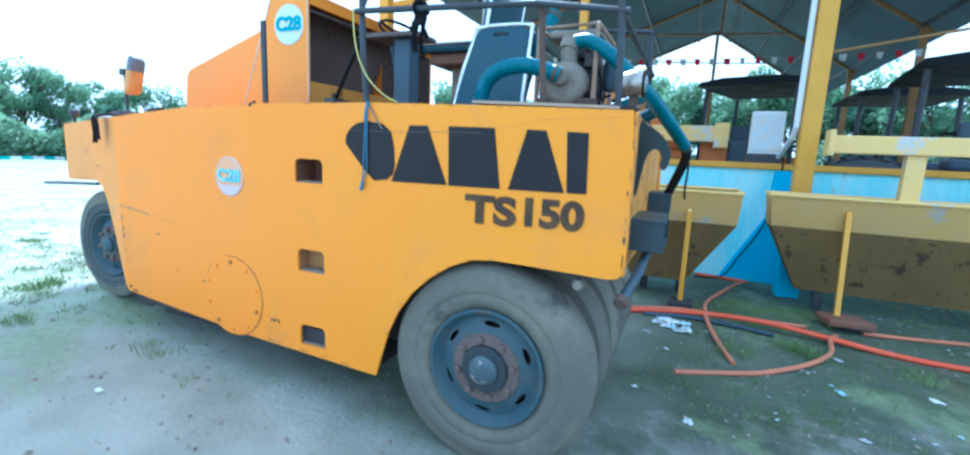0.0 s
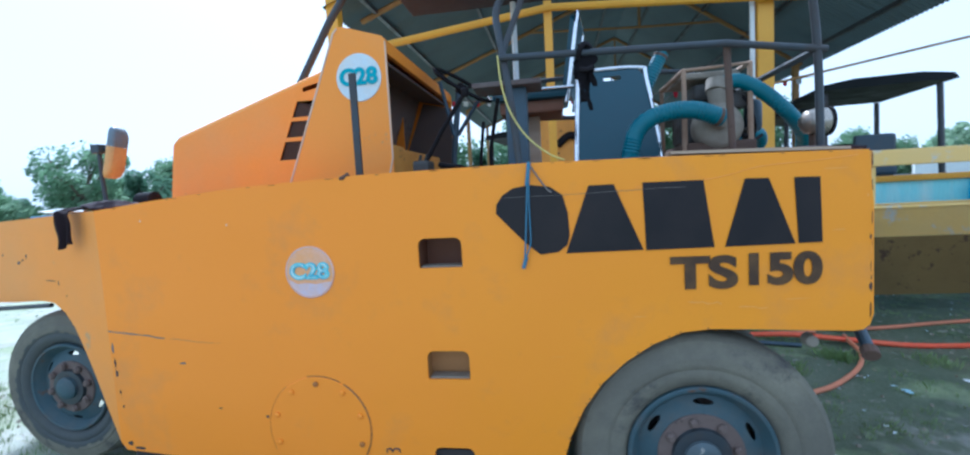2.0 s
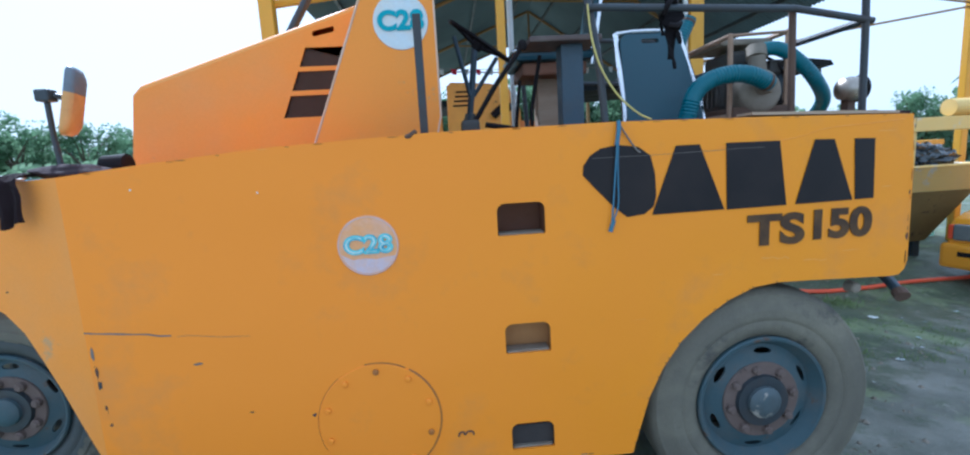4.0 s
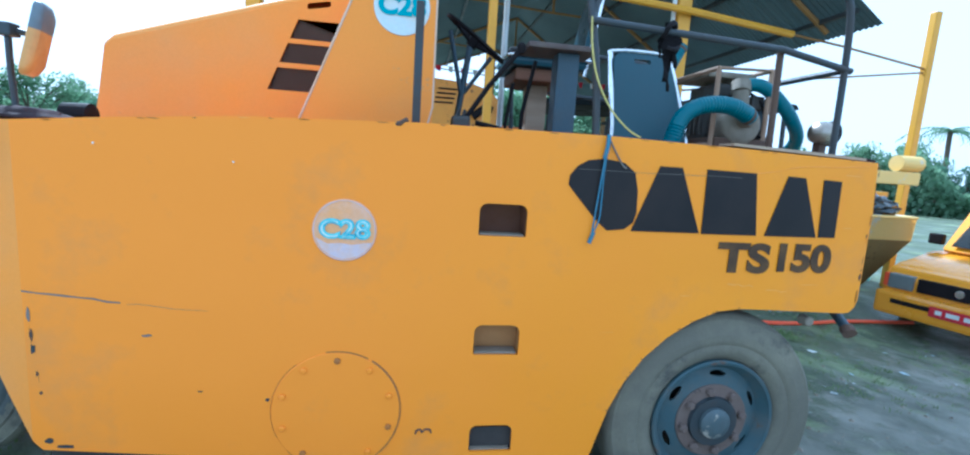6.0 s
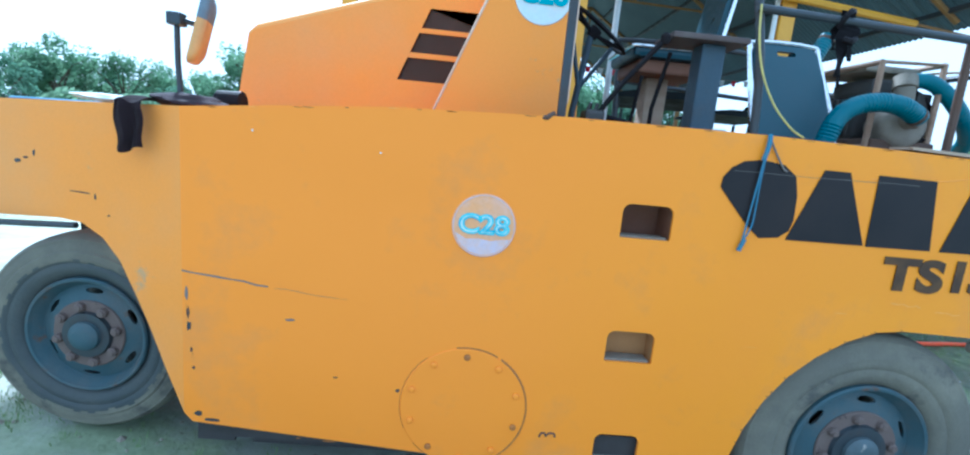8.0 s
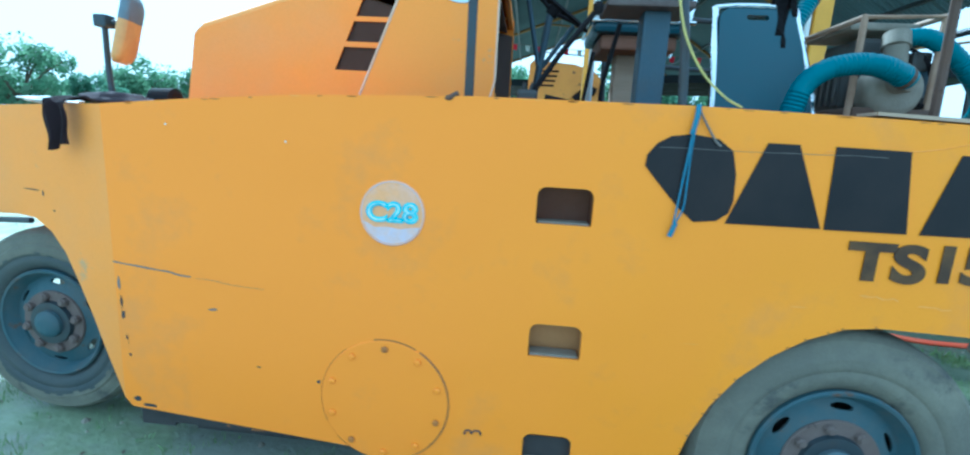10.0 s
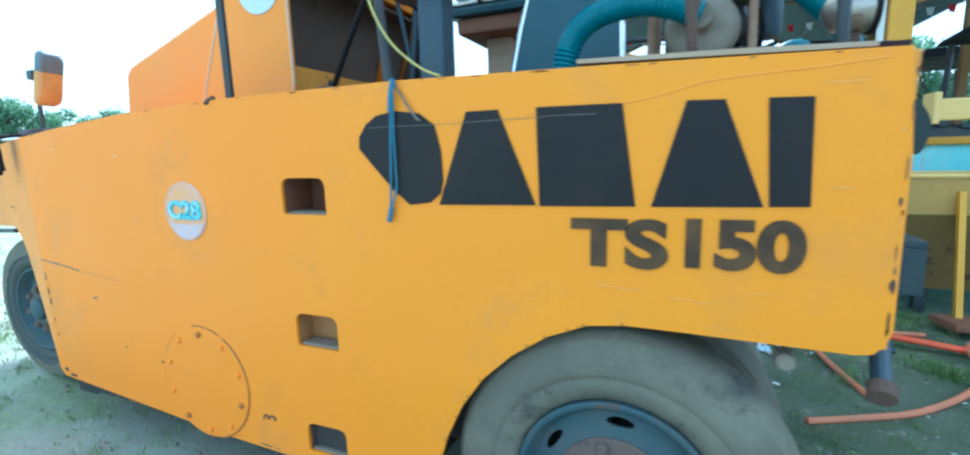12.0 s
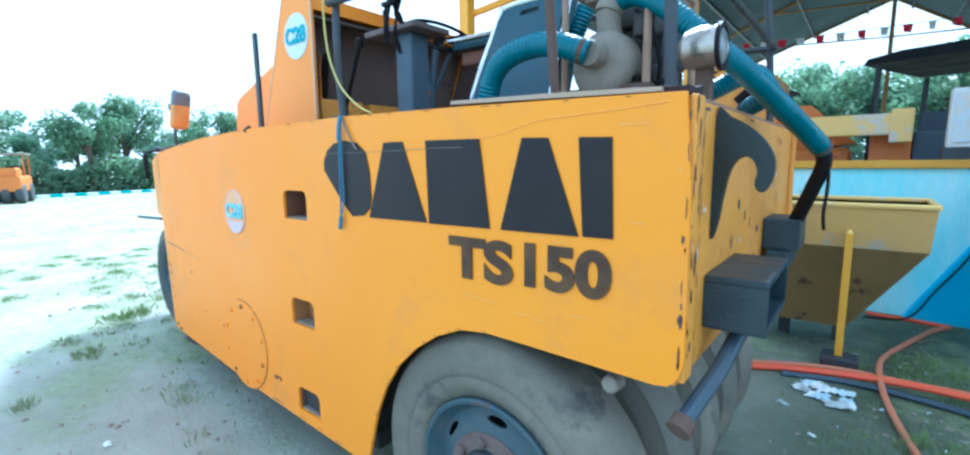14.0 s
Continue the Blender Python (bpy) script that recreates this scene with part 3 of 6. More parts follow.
for i in range(26):
    e = rn_.random() < 0.6
    rear_chip(0.016 + rn_.uniform(0.0, 0.010) if e else rn_.uniform(0.06, 0.078), rn_.uniform(1.0, 1.6), rn_.uniform(0.003, 0.007), rn_.uniform(0.006, 0.030), rn_.choice((POCKET, SEAM, SCUFF, EDGEWEAR)), 600 + i, 0.5936)
for i in range(13):
    rear_chip(0.074 + rn_.uniform(-0.004, 0.001), 1.02 + 0.045 * i, rn_.uniform(0.002, 0.005), rn_.uniform(0.018, 0.034), rn_.choice((RUST, POCKET, SEAM)), 680 + i, 0.5938)
for i in range(14):
    rear_chip(rn_.uniform(0.15, 1.5), rn_.uniform(1.15, 1.55), rn_.uniform(0.008, 0.03), rn_.uniform(0.004, 0.02), rn_.choice((POCKET, SEAM, SCUFF, EDGEWEAR)), 640 + i, 0.5766)
part("bolt", lathe(B(), [(0, 0.026), (-0.04, 0.022), (-0.045, 0.016)], (0.43, 0.075, 0.905), n=14), CAST, roller)


def wheel(y0, x, z, R, label, wet=False):
    """A ribbed-wall tyre, dished rim with hand holes, studs and hub cap, outer face at y0. wet: a dark ragged ring round the rim."""
    w = new("wheel")
    w.empty_display_size = 0.1
    w.parent = roller
    W, k = 0.215, R / 0.475
    pr = [(0.055, 0.262), (0.022, 0.275), (0.006, 0.30), (0.001, 0.315), (0.0, 0.33), (0.004, 0.342), (-0.002, 0.352), (-0.003, 0.362), (-0.003, 0.372), (-0.002, 0.382), (-0.002, 0.39), (0.004, 0.398), (0.004, 0.42), (0.012, 0.432), (0.012, 0.445)]
    pr = [(a, r * k) for a, r in pr]
    tread = [(0.028, R * 0.972), (0.045, R * 0.987), (0.07, R * 0.996), (0.112, R), (0.1175, R)]
    half = pr + tread
    full = [(min(a, W * 0.5), r) for a, r in half] + [(W - min(a, W * 0.5), r) for a, r in half[::-1]]
    bm = lathe(B(), full, (x, y0, z), n=72, closed=True)
    if wet:
        for f in bm.faces:
            c = f.calc_center_median() - Vector((x, y0, z))
            a = math.atan2(c.z, c.x)
            edge = (0.362 + 0.016 * noise.noise((2.2 * math.cos(a), 2.2 * math.sin(a), 4)) + 0.012 * noise.noise((9 * math.cos(a), 9 * math.sin(a), 1)) - 0.012 * math.sin(a)) * k
            f.material_index = 1 if math.hypot(c.x, c.z) < edge and c.y < 0.1 else 0
    part("tyre", bm, [RUBBER, WETRUBBER], w, label, smooth=True)
    rim = [(0.058, 0.272 * k), (0.010, 0.272 * k), (0.004, 0.266 * k), (0.006, 0.256 * k), (0.022, 0.249 * k), (0.030, 0.240 * k), (0.050, 0.232 * k), (0.055, 0.226 * k), (0.17, 0.225 * k), (0.17, 0.262 * k)]
    rim_ob = part("rim", lathe(B(), rim, (x, y0, z), n=56, closed=True), RIM, w, "blue-grey steel rim with rust", smooth=True)
    slots = []
    for j in range(6):
        a0 = 2 * math.pi * j / 6 + 0.45
        lp = []
        for m in range(16):
            t = 2 * math.pi * m / 16
            rr, aa = 0.203 * k + 0.012 * k * math.sin(t), a0 + 0.19 * math.cos(t)
            lp.append((rr * math.cos(aa), rr * math.sin(aa)))
        slots.append(lp)

    def dish(u, v, ww):
        r = math.hypot(u, v) / k
        return (x + u, y0 + 0.054 - 0.026 * max(0.0, min(1.0, (0.225 - r) / 0.06)) + ww, z + v)
    part("disc", plate(B(), ring_of(0, 0, 0.229 * k, n=56), slots + [ring_of(0, 0, 0.15 * k, n=40)], 0.008, dish), RIM, rim_ob, "pressed disc with narrow hand holes")
    hub = part("hub", lathe(B(), [(0.09, 0.160 * k), (0.026, 0.160 * k), (0.022, 0.156 * k), (0.022, 0.105 * k), (0.018, 0.10 * k), (0.014, 0.06 * k)], (x, y0, z), n=40), HUBRUST, w, "rust-brown hub flange", smooth=True)
    part("hub_ring", lathe(B(), [(0.022, 0.110 * k), (0.006, 0.105 * k), (0.004, 0.08 * k), (0.008, 0.05 * k)], (x, y0, z), n=32), STEEL, hub, "greasy dark hub ring", smooth=True)
    part("hub_cap", lathe(B(), [(0.02, 0.070 * k), (-0.008, 0.066 * k), (-0.018, 0.052 * k), (-0.022, 0.028 * k), (-0.022, 0.01)], (x, y0, z), n=28), RIM if wet else HUB, hub, "domed blue-grey hub cap" if wet else "dented pale grey hub cap", smooth=True)
    for j in range(8):
        t = 2 * math.pi * j / 8 + 0.2
        c = (x + 0.133 * k * math.cos(t), y0, z + 0.133 * k * math.sin(t))
        part("wheel_nut", lathe(B(), [(0.023, 0.019), (0.006, 0.018), (0.002, 0.013), (-0.002, 0.012)], c, n=10), HUBRUST, hub)
    return w


for y in (0.02, 0.36, 0.70, 1.04, 1.38):
    wheel(y, 0.03, 0.44, 0.50, "worn dusty grey-brown rubber tyre")
for y in (0.16, 0.56, 0.96):
    wheel(y, -3.075, 0.632, 0.41, "dusty rubber tyre, dark and wet round the rim", wet=True)
# thick near-black axle paints in the shade of the gaps between tyres
part("axle", tube(B(), [(0.03, 0.23, 0.44), (0.03, 1.55, 0.44)], 0.10, 16), DARK, roller, "axle housing, shade between the tyres put into its dark colour")
part("axle", tube(B(), [(-3.075, 0.3, 0.632), (-3.075, 1.2, 0.632)], 0.05, 12), STEEL, roller)
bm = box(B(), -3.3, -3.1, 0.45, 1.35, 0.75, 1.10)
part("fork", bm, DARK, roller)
part("front_bar", tube(B(), [(-3.05, 0.12, 1.085), (-3.5, 0.16, 1.06), (-3.98, 0.22, 1.03)], 0.012, 8), STEEL, roller, "thin black bar under the nose")

# engine hood
hx0, hx1, hy = -2.67, -1.55, 0.52
def hood_top(x):
    return 1.935 + (x + 2.61) * 0.318
vents = []
for lo, hi in ((1.765, 1.862), (1.884, 1.968), (1.988, 2.07)):
    s = lambda z: -1.975 + (z - 1.765) * 0.42
    vents.append([(s(lo), lo), (-1.60 + (lo - 1.765) * 0.2, lo), (-1.60 + (hi - 1.765) * 0.2, hi), (s(hi), hi)])
slot = [(x, z + (x + 1.76) * 0.2) for x, z in round_rect(-1.81, -1.71, 2.125, 2.15, 0.011)]
side = [(hx0, 1.53), (hx1, 1.53), (hx1, hood_top(hx1) - 0.03), (-2.585, hood_top(-2.585) - 0.03), (-2.612, hood_top(-2.612) - 0.045), (-2.618, 1.88)]
bm = plate(B(), side, vents + [slot], 0.006, face_y(hy))
hood = part("engine_hood", bm, PAINT_DULL, roller, "sloping orange engine hood with mesh side vents")
bm = B()
prof = [(0.52, -0.032), (0.526, -0.014), (0.54, -0.003), (0.56, 0.0), (1.36, 0.0), (1.38, -0.003), (1.394, -0.014), (1.4, -0.032)]
a = [bm.verts.new((-2.585, y, hood_top(-2.585) + d)) for y, d in prof]
b = [bm.verts.new((hx1, y, hood_top(hx1) + d)) for y, d in prof]
f = [bm.verts.new((-2.618, y, hood_top(-2.618) - 0.02 + d)) for y, d in prof]
g = [bm.verts.new((hx0, y, 1.53)) for y, d in prof]
for p, q in ((a, b), (f, a), (g, f)):
    for i in range(len(prof) - 1):
        bm.faces.new((p[i], p[i + 1], q[i + 1], q[i]))
part("hood_shell", bm, PAINT_DULL, hood, smooth=True)
part("hood_side", plate(B(), side, [], 0.006, face_y(1.394)), PAINT, hood)
for v in vents:
    # added dark sheet carries the shade of the hood's inside in its colour
    bm = B()
    bm.faces.new([bm.verts.new((x + dx, hy + 0.03, z + dv)) for (x, z), dx, dv in zip(v, (-0.05, 0.05, 0.05, -0.05), (-0.012, -0.012, 0.012, 0.012))])
    part("vent_shade_sheet", bm, DARK, hood)
    bm = B()
    x0, x1, z0, z1 = v[0][0], v[2][0], v[0][1], v[2][1]
    step = 0.016
    for s in (1, -1):
        x = x0 - 0.24
        while x < x1 + 0.24:
            p = [(x, z0), (x + s * (z1 - z0) * 1.6, z1)]
            lo_x = lambda z: x0 + (v[3][0] - v[0][0]) * (z - z0) / (z1 - z0)
            q = []
            for t in np.linspace(0, 1, 9):
                px, pz = p[0][0] + (p[1][0] - p[0][0]) * t, p[0][1] + (p[1][1] - p[0][1]) * t
                if lo_x(pz) <= px <= v[1][0] + (v[2][0] - v[1][0]) * (pz - z0) / (z1 - z0):
                    q.append((px, hy + 0.008, pz))
            if len(q) > 1:
                tube(bm, [q[0], q[-1]], 0.0016, 4, caps=False)
            x += step
    part("vent_mesh", bm, WIRE, hood, "rusty wire mesh")

# cowl in front of the driver, open to the rear
fin = [(-1.80, 1.60), (-1.505, 2.325), (-1.485, 2.345), (-1.46, 2.345), (-1.27, 2.285), (-1.255, 2.26), (-1.255, 1.60)]
cowl = part("cowl", prism(B(), fin, 0.30, 0.315), PAINT_DULL, roller, "tall orange cowl plate")
part("worn_edge", tube(B(), [(-1.80, 0.301, 1.605), (-1.508, 0.301, 2.318), (-1.487, 0.301, 2.34)], 0.0055, 6), EDGEWEAR, cowl, "pale worn bare edge")
part("worn_edge", tube(B(), [(-1.256, 0.301, 2.26), (-1.256, 0.301, 1.72), (-1.275, 0.301, 1.645)], 0.0045, 6), EDGEWEAR, cowl, "pale worn bare edge")
part("cowl_side", prism(B(), fin, 1.665, 1.68), PAINT, cowl)
bm = B()
prism(bm, [(-1.80, 1.60), (-1.505, 2.325), (-1.485, 2.345), (-1.46, 2.345), (-1.27, 2.285), (-1.27, 2.272), (-1.46, 2.33), (-1.478, 2.33), (-1.492, 2.318), (-1.785, 1.60)], 0.316, 1.664)
part("cowl_cover", bm, PAINT, cowl)
bm = box(B(), -1.285, -1.262, 0.316, 1.664, 2.215, 2.268)
part("cowl_rim", bm, PAINT, cowl)
bm = B()
prism(bm, [(-1.76, 1.56), (-1.515, 2.25), (-1.30, 2.205), (-1.30, 2.19), (-1.50, 2.235), (-1.73, 1.56)], 0.32, 1.66)
for y in (0.318, 1.657):
    prism(bm, [(-1.72, 1.60), (-1.47, 2.22), (-1.262, 2.17), (-1.262, 1.60)], y, y + 0.006)
part("cowl_lining", bm, LINING_BROWN, cowl, "dark brown inside of the cowl")
bm = box(B(), -1.62, -1.30, 0.36, 0.62, 1.56, 1.80, 0.01)
box(bm, -1.62, -1.34, 0.70, 1.55, 1.60, 1.80, 0.01)
part("battery_box", bm, PAINT_RUST, cowl, "yellow box inside the cowl")
part("rubber_bar", box(B(), -1.335, -1.305, 0.045, 0.06, 1.58, 2.06, 0.003), STEEL, roller, "upright flat black bar")
bm = tube(B(), [(-1.41, 0.02, 1.618), (-1.375, 0.0, 1.626), (-1.35, 0.01, 1.642)], 0.009, 8)
part("latch", bm, RUST, roller, "small rusty latch on the panel edge")
part("canopy_post", tube(B(), [(-2.07, 0.80, 2.08), (-1.765, 0.80, 2.56), (-1.45, 0.80, 2.97)], 0.022, 10), STEEL, roller)

# discs with the fleet mark
def text_mesh(body, size, bold, material, place, parent, name, label=""):
    cu = bpy.data.curves.new("t", "FONT")
    cu.body, cu.size, cu.offset, cu.extrude, cu.align_x, cu.align_y = body, size, bold, 0.0015, "CENTER", "CENTER"
    t = new("t", cu)
    me = bpy.data.meshes.new_from_object(t.evaluated_get(bpy.context.evaluated_depsgraph_get()))
    bpy.data.objects.remove(t)
    ob = new(name, me)
    me.materials.clear()
    me.materials.append(material)
    ob.parent = parent
    ob.matrix_basis = place
    return tagged(ob, label)


d1 = part("fleet_sticker", lathe(B(), [(0.0, 0.112), (-0.003, 0.110)], (-1.395, 0.299, 2.105), n=40), STICKER, cowl, "round white sticker with teal mark")
text_mesh("C28", 0.105, 0.0045, TEALINK, pose(-1.395, 0.2935, 2.105, 90) @ Matrix.Diagonal((1.05, 1, 1, 1)), d1, "sticker_mark")
d2 = part("fleet_sticker", lathe(B(), [(0.0, 0.114), (-0.003, 0.112)], (-1.556, -0.001, 1.234), n=40), STICKER_OLD, side_panel, "worn round sticker with flaking teal mark")
rim_pts = [(-1.556 + 0.1085 * math.cos(radians(k * 10)), -0.0042, 1.234 + 0.1085 * math.sin(radians(k * 10))) for k in range(37)]
part("sticker_border", tube(B(), rim_pts, 0.0018, 5), LILAC, d2, "pale mauve border of the worn sticker")
low = [(0.104 * math.cos(radians(w)), 0.104 * math.sin(radians(w))) for w in range(196, 345, 10)] + [(0.07, -0.044), (0.03, -0.052), (-0.015, -0.046), (-0.06, -0.05)]
part("sticker_patch", plate(B(), [(-1.556 + u, 1.234 + v) for u, v in low], [], 0.001, face_y(-0.0052)), LILAC, d2, "pale lilac patch left of the worn sticker")
text_mesh("C28", 0.092, 0.0048, SKYINK, pose(-1.556, -0.0065, 1.236, 90) @ Matrix.Diagonal((1.14, 1, 1, 1)), d2, "sticker_mark")
text_mesh("C28", 0.092, -0.0012, PALEINK, pose(-1.556, -0.0088, 1.236, 90) @ Matrix.Diagonal((1.14, 1, 1, 1)), d2, "sticker_mark", "bleached core of the mark")

# maker's mark as plain dark shapes, and the type number
def mark(poly):
    part("maker_mark", plate(B(), poly, [], 0.002, face_y(-0.0035)), LETTER, side_panel, "plain black maker's mark shape")


mark([(-0.737, 1.446), (-0.734, 1.481), (-0.707, 1.518), (-0.667, 1.542), (-0.602, 1.552), (-0.522, 1.541), (-0.474, 1.506), (-0.456, 1.436), (-0.452, 1.351), (-0.462, 1.311), (-0.497, 1.284), (-0.567, 1.276), (-0.622, 1.321), (-0.692, 1.396)])
mark([(-0.374, 1.537), (-0.280, 1.537), (-0.177, 1.281), (-0.468, 1.278)])
mark([(-0.174, 1.537), (0.043, 1.534), (0.078, 1.282), (-0.167, 1.279)])
mark([(0.187, 1.531), (0.267, 1.528), (0.355, 1.285), (0.115, 1.282)])
mark([(0.352, 1.526), (0.437, 1.523), (0.445, 1.287), (0.366, 1.286)])


def fit_box(ob, x0, x1, z0, z1, y):
    """Sets a flat text upright on the panel between the given edges."""
    xs_, ys_ = [v.co.x for v in ob.data.vertices], [v.co.y for v in ob.data.vertices]
    sx, sz = (x1 - x0) / (max(xs_) - min(xs_)), (z1 - z0) / (max(ys_) - min(ys_))
    ob.matrix_basis = Matrix.Translation((x0 - min(xs_) * sx, y, z0 - min(ys_) * sz)) @ pose(0, 0, 0, 90) @ Matrix.Diagonal((sx, sz, 1, 1))


fit_box(text_mesh("TS", 0.16, 0.007, TYPEINK, pose(0, 0, 0), side_panel, "type_mark", "black painted type number"), -0.082, 0.158, 1.123, 1.251, -0.0035)
fit_box(text_mesh("150", 0.16, 0.007, TYPEINK, pose(0, 0, 0), side_panel, "type_mark", "black painted type number"), 0.196, 0.444, 1.133, 1.256, -0.0035)

# scratches
def scratch(a, b, r, material=RUST):
    bm = B()
    n = 7
    pts = [Vector(a).lerp(Vector(b), i / n) + Vector((0, 0, random.uniform(-1, 1) * 0.003)) for i in range(n + 1)]
    vs = [(bm.verts.new(p + Vector((0, -0.0014, r * random.uniform(0.3, 1)))), bm.verts.new(p + Vector((0, -0.0014, -r * random.uniform(0.3, 1))))) for p in pts]
    for (p, q), (s, t) in zip(vs, vs[1:]):
        bm.faces.new((p, q, t, s))
    part("scratch", bm, material, side_panel, "bare scratch in the paint")


def nose_y(x):
    return 0.26 * max(0.0, -2.6 - x)


def scar(x, z, rx, rz, material, lumps=9, seed=0):
    """A small irregular chip in the paint."""
    rn = random.Random(seed)
    bm = B()
    ring = []
    for k in range(lumps):
        w = 2 * math.pi * k / lumps
        r = rn.uniform(0.55, 1.1)
        px = x + rx * r * math.cos(w)
        ring.append(bm.verts.new((px, nose_y(px) - 0.0014, z + rz * r * math.sin(w))))
    bm.faces.new(ring)
    part("paint_chip", bm, material, side_panel, "chip or smear in the paint")


for i, (x, z, rx, rz, m_) in enumerate((
        (-3.30, 1.30, 0.018, 0.010, STEEL), (-3.22, 1.335, 0.008, 0.013, STEEL), (-3.26, 1.315, 0.012, 0.006, RUST), (-3.45, 1.34, 0.010, 0.008, STEEL),
        (-2.955, 1.205, 0.006, 0.014, STEEL), (-3.02, 1.212, 0.05, 0.003, RUST), (-2.90, 1.14, 0.008, 0.004, RUST),
        (-2.58, 0.83, 0.008, 0.028, RUST), (-2.578, 0.78, 0.010, 0.02, STEEL), (-2.57, 0.69, 0.006, 0.012, RUST), (-2.562, 0.62, 0.006, 0.009, RUST), (-2.585, 0.90, 0.007, 0.03, ROPE_GREY),
        (-2.55, 0.44, 0.02, 0.012, STEEL), (-2.50, 0.415, 0.04, 0.008, STEEL), (-2.36, 1.49, 0.005, 0.004, WHITE), (-1.93, 1.455, 0.004, 0.004, WHITE),
        (-2.05, 0.62, 0.012, 0.004, RUST), (-2.22, 0.83, 0.02, 0.006, ROPE_GREY), (-1.82, 0.585, 0.010, 0.009, STEEL),
        (-0.52, 0.86, 0.03, 0.002, SCUFF),
        (-0.20, 1.02, 0.03, 0.003, SCUFF), (0.50, 1.33, 0.03, 0.003, SCUFF), (0.48, 1.55, 0.05, 0.003, SCUFF), (0.36, 1.08, 0.05, 0.003, SCUFF), (0.601, 1.30, 0.004, 0.012, RUST), (0.602, 1.12, 0.005, 0.018, RUST), (0.592, 1.45, 0.004, 0.008, SCUFF))):
    scar(x, z, rx, rz, m_, seed=i)
# worn edges: small chips along the rear edge, the top edge and the wheel arch
rn_ = random.Random(77)
for i in range(16):
    scar(0.607 - rn_.uniform(0, 0.005), rn_.uniform(1.0, 1.59), rn_.uniform(0.0012, 0.003), rn_.uniform(0.006, 0.032), rn_.choice((RUST, SEAM, SEAM, SCUFF)), seed=200 + i)
for i in range(34):
    k = rn_.uniform(-2.55, 0.55)
    zt = np.interp(k, [p[0] for p in top_line], [p[1] for p in top_line])
    scar(k, zt - 0.004, rn_.uniform(0.006, 0.03), 0.002, rn_.choice((SEAM, SEAM, SCUFF)), seed=300 + i)
for i in range(16):
    j = rn_.randrange(len(arch) - 1)
    u = rn_.random()
    ax, az = arch[j][0] + (arch[j + 1][0] - arch[j][0]) * u, arch[j][1] + (arch[j + 1][1] - arch[j][1]) * u
    scar(ax - 0.004, az + 0.003, 0.004, 0.004, SEAM, seed=400 + i)
for i in range(14):
    k = rn_.uniform(-2.5, -0.65)
    scar(k, 0.295 + 0.065 * (-0.6 - k) / 1.5, rn_.uniform(0.01, 0.03), 0.003, rn_.choice((SEAM, SEAM, ROPE_GREY)), seed=500 + i)
# long pale curve along the top of the panel
bm = tube(B(), [(-0.20, -0.0005, 1.522), (-0.02, -0.0005, 1.528), (0.12, -0.0005, 1.545), (0.24, -0.0005, 1.572), (0.42, -0.0005, 1.582), (0.56, -0.0005, 1.592)], 0.0016, 5, curve=5)
part("scratch", bm, SCUFF, side_panel, "long pale curve on the paint")
# welded scribble beside the cover
bm = tube(B(), [(-1.27, 0.0, 0.435), (-1.265, -0.001, 0.45), (-1.25, -0.001, 0.452), (-1.245, -0.001, 0.44), (-1.235, -0.001, 0.452), (-1.215, -0.001, 0.452), (-1.21, -0.001, 0.438)], 0.004, 5, curve=3)
part("weld_mark", bm, RUST, side_panel, "rough weld bead")
scratch((-0.70, -0.0028, 1.505), (-0.02, -0.0028, 1.513), 0.0009, ROPE_GREY)
scratch((-2.60, 0, 0.985), (-2.30, 0, 0.947), 0.0045, ROPE_GREY)
scratch((-2.28, 0, 0.945), (-2.02, 0, 0.922), 0.001, ROPE_GREY)
scratch((-2.585, 0, 0.86), (-2.58, 0, 0.78), 0.010, RUST)
scratch((-2.57, 0, 0.70), (-2.565, 0, 0.66), 0.006, RUST)
scratch((-0.02, 0, 1.075), (0.10, 0, 1.068), 0.005, SCUFF)
scratch((0.16, 0, 1.055), (0.26, 0, 1.045), 0.004, SCUFF)

# handrails
bm = tube(B(), [(-0.63, 0.03, 1.55), (-0.655, 0.03, 1.85), (-0.69, 0.06, 2.12), (-0.705, 0.08, 2.24), (-0.67, 0.09, 2.31), (-0.58, 0.09, 2.335), (0.30, 0.12, 2.32), (0.42, 0.12, 2.30), (0.465, 0.12, 2.22), (0.50, 0.14, 1.98), (0.515, 0.15, 1.61)], 0.0145, 10, curve=5)
part("hand_rail", bm, STEEL, roller, "bent dark pipe rail with hoop")
part("rail_brace", tube(B(), [(-0.585, 0.09, 2.33), (-0.688, 0.055, 2.07)], 0.013, 8), STEEL, roller)
part("mid_rail", tube(B(), [(-0.70, 0.03, 2.055), (0.16, 0.1, 2.045), (0.53, 0.14, 1.998)], 0.014, 10), STEEL, roller)
part("rail_post", tube(B(), [(0.20, 0.15, 1.61), (0.175, 0.13, 2.05)], 0.014, 8), RUST, roller)
bm = B()
rnd = random.Random(17)
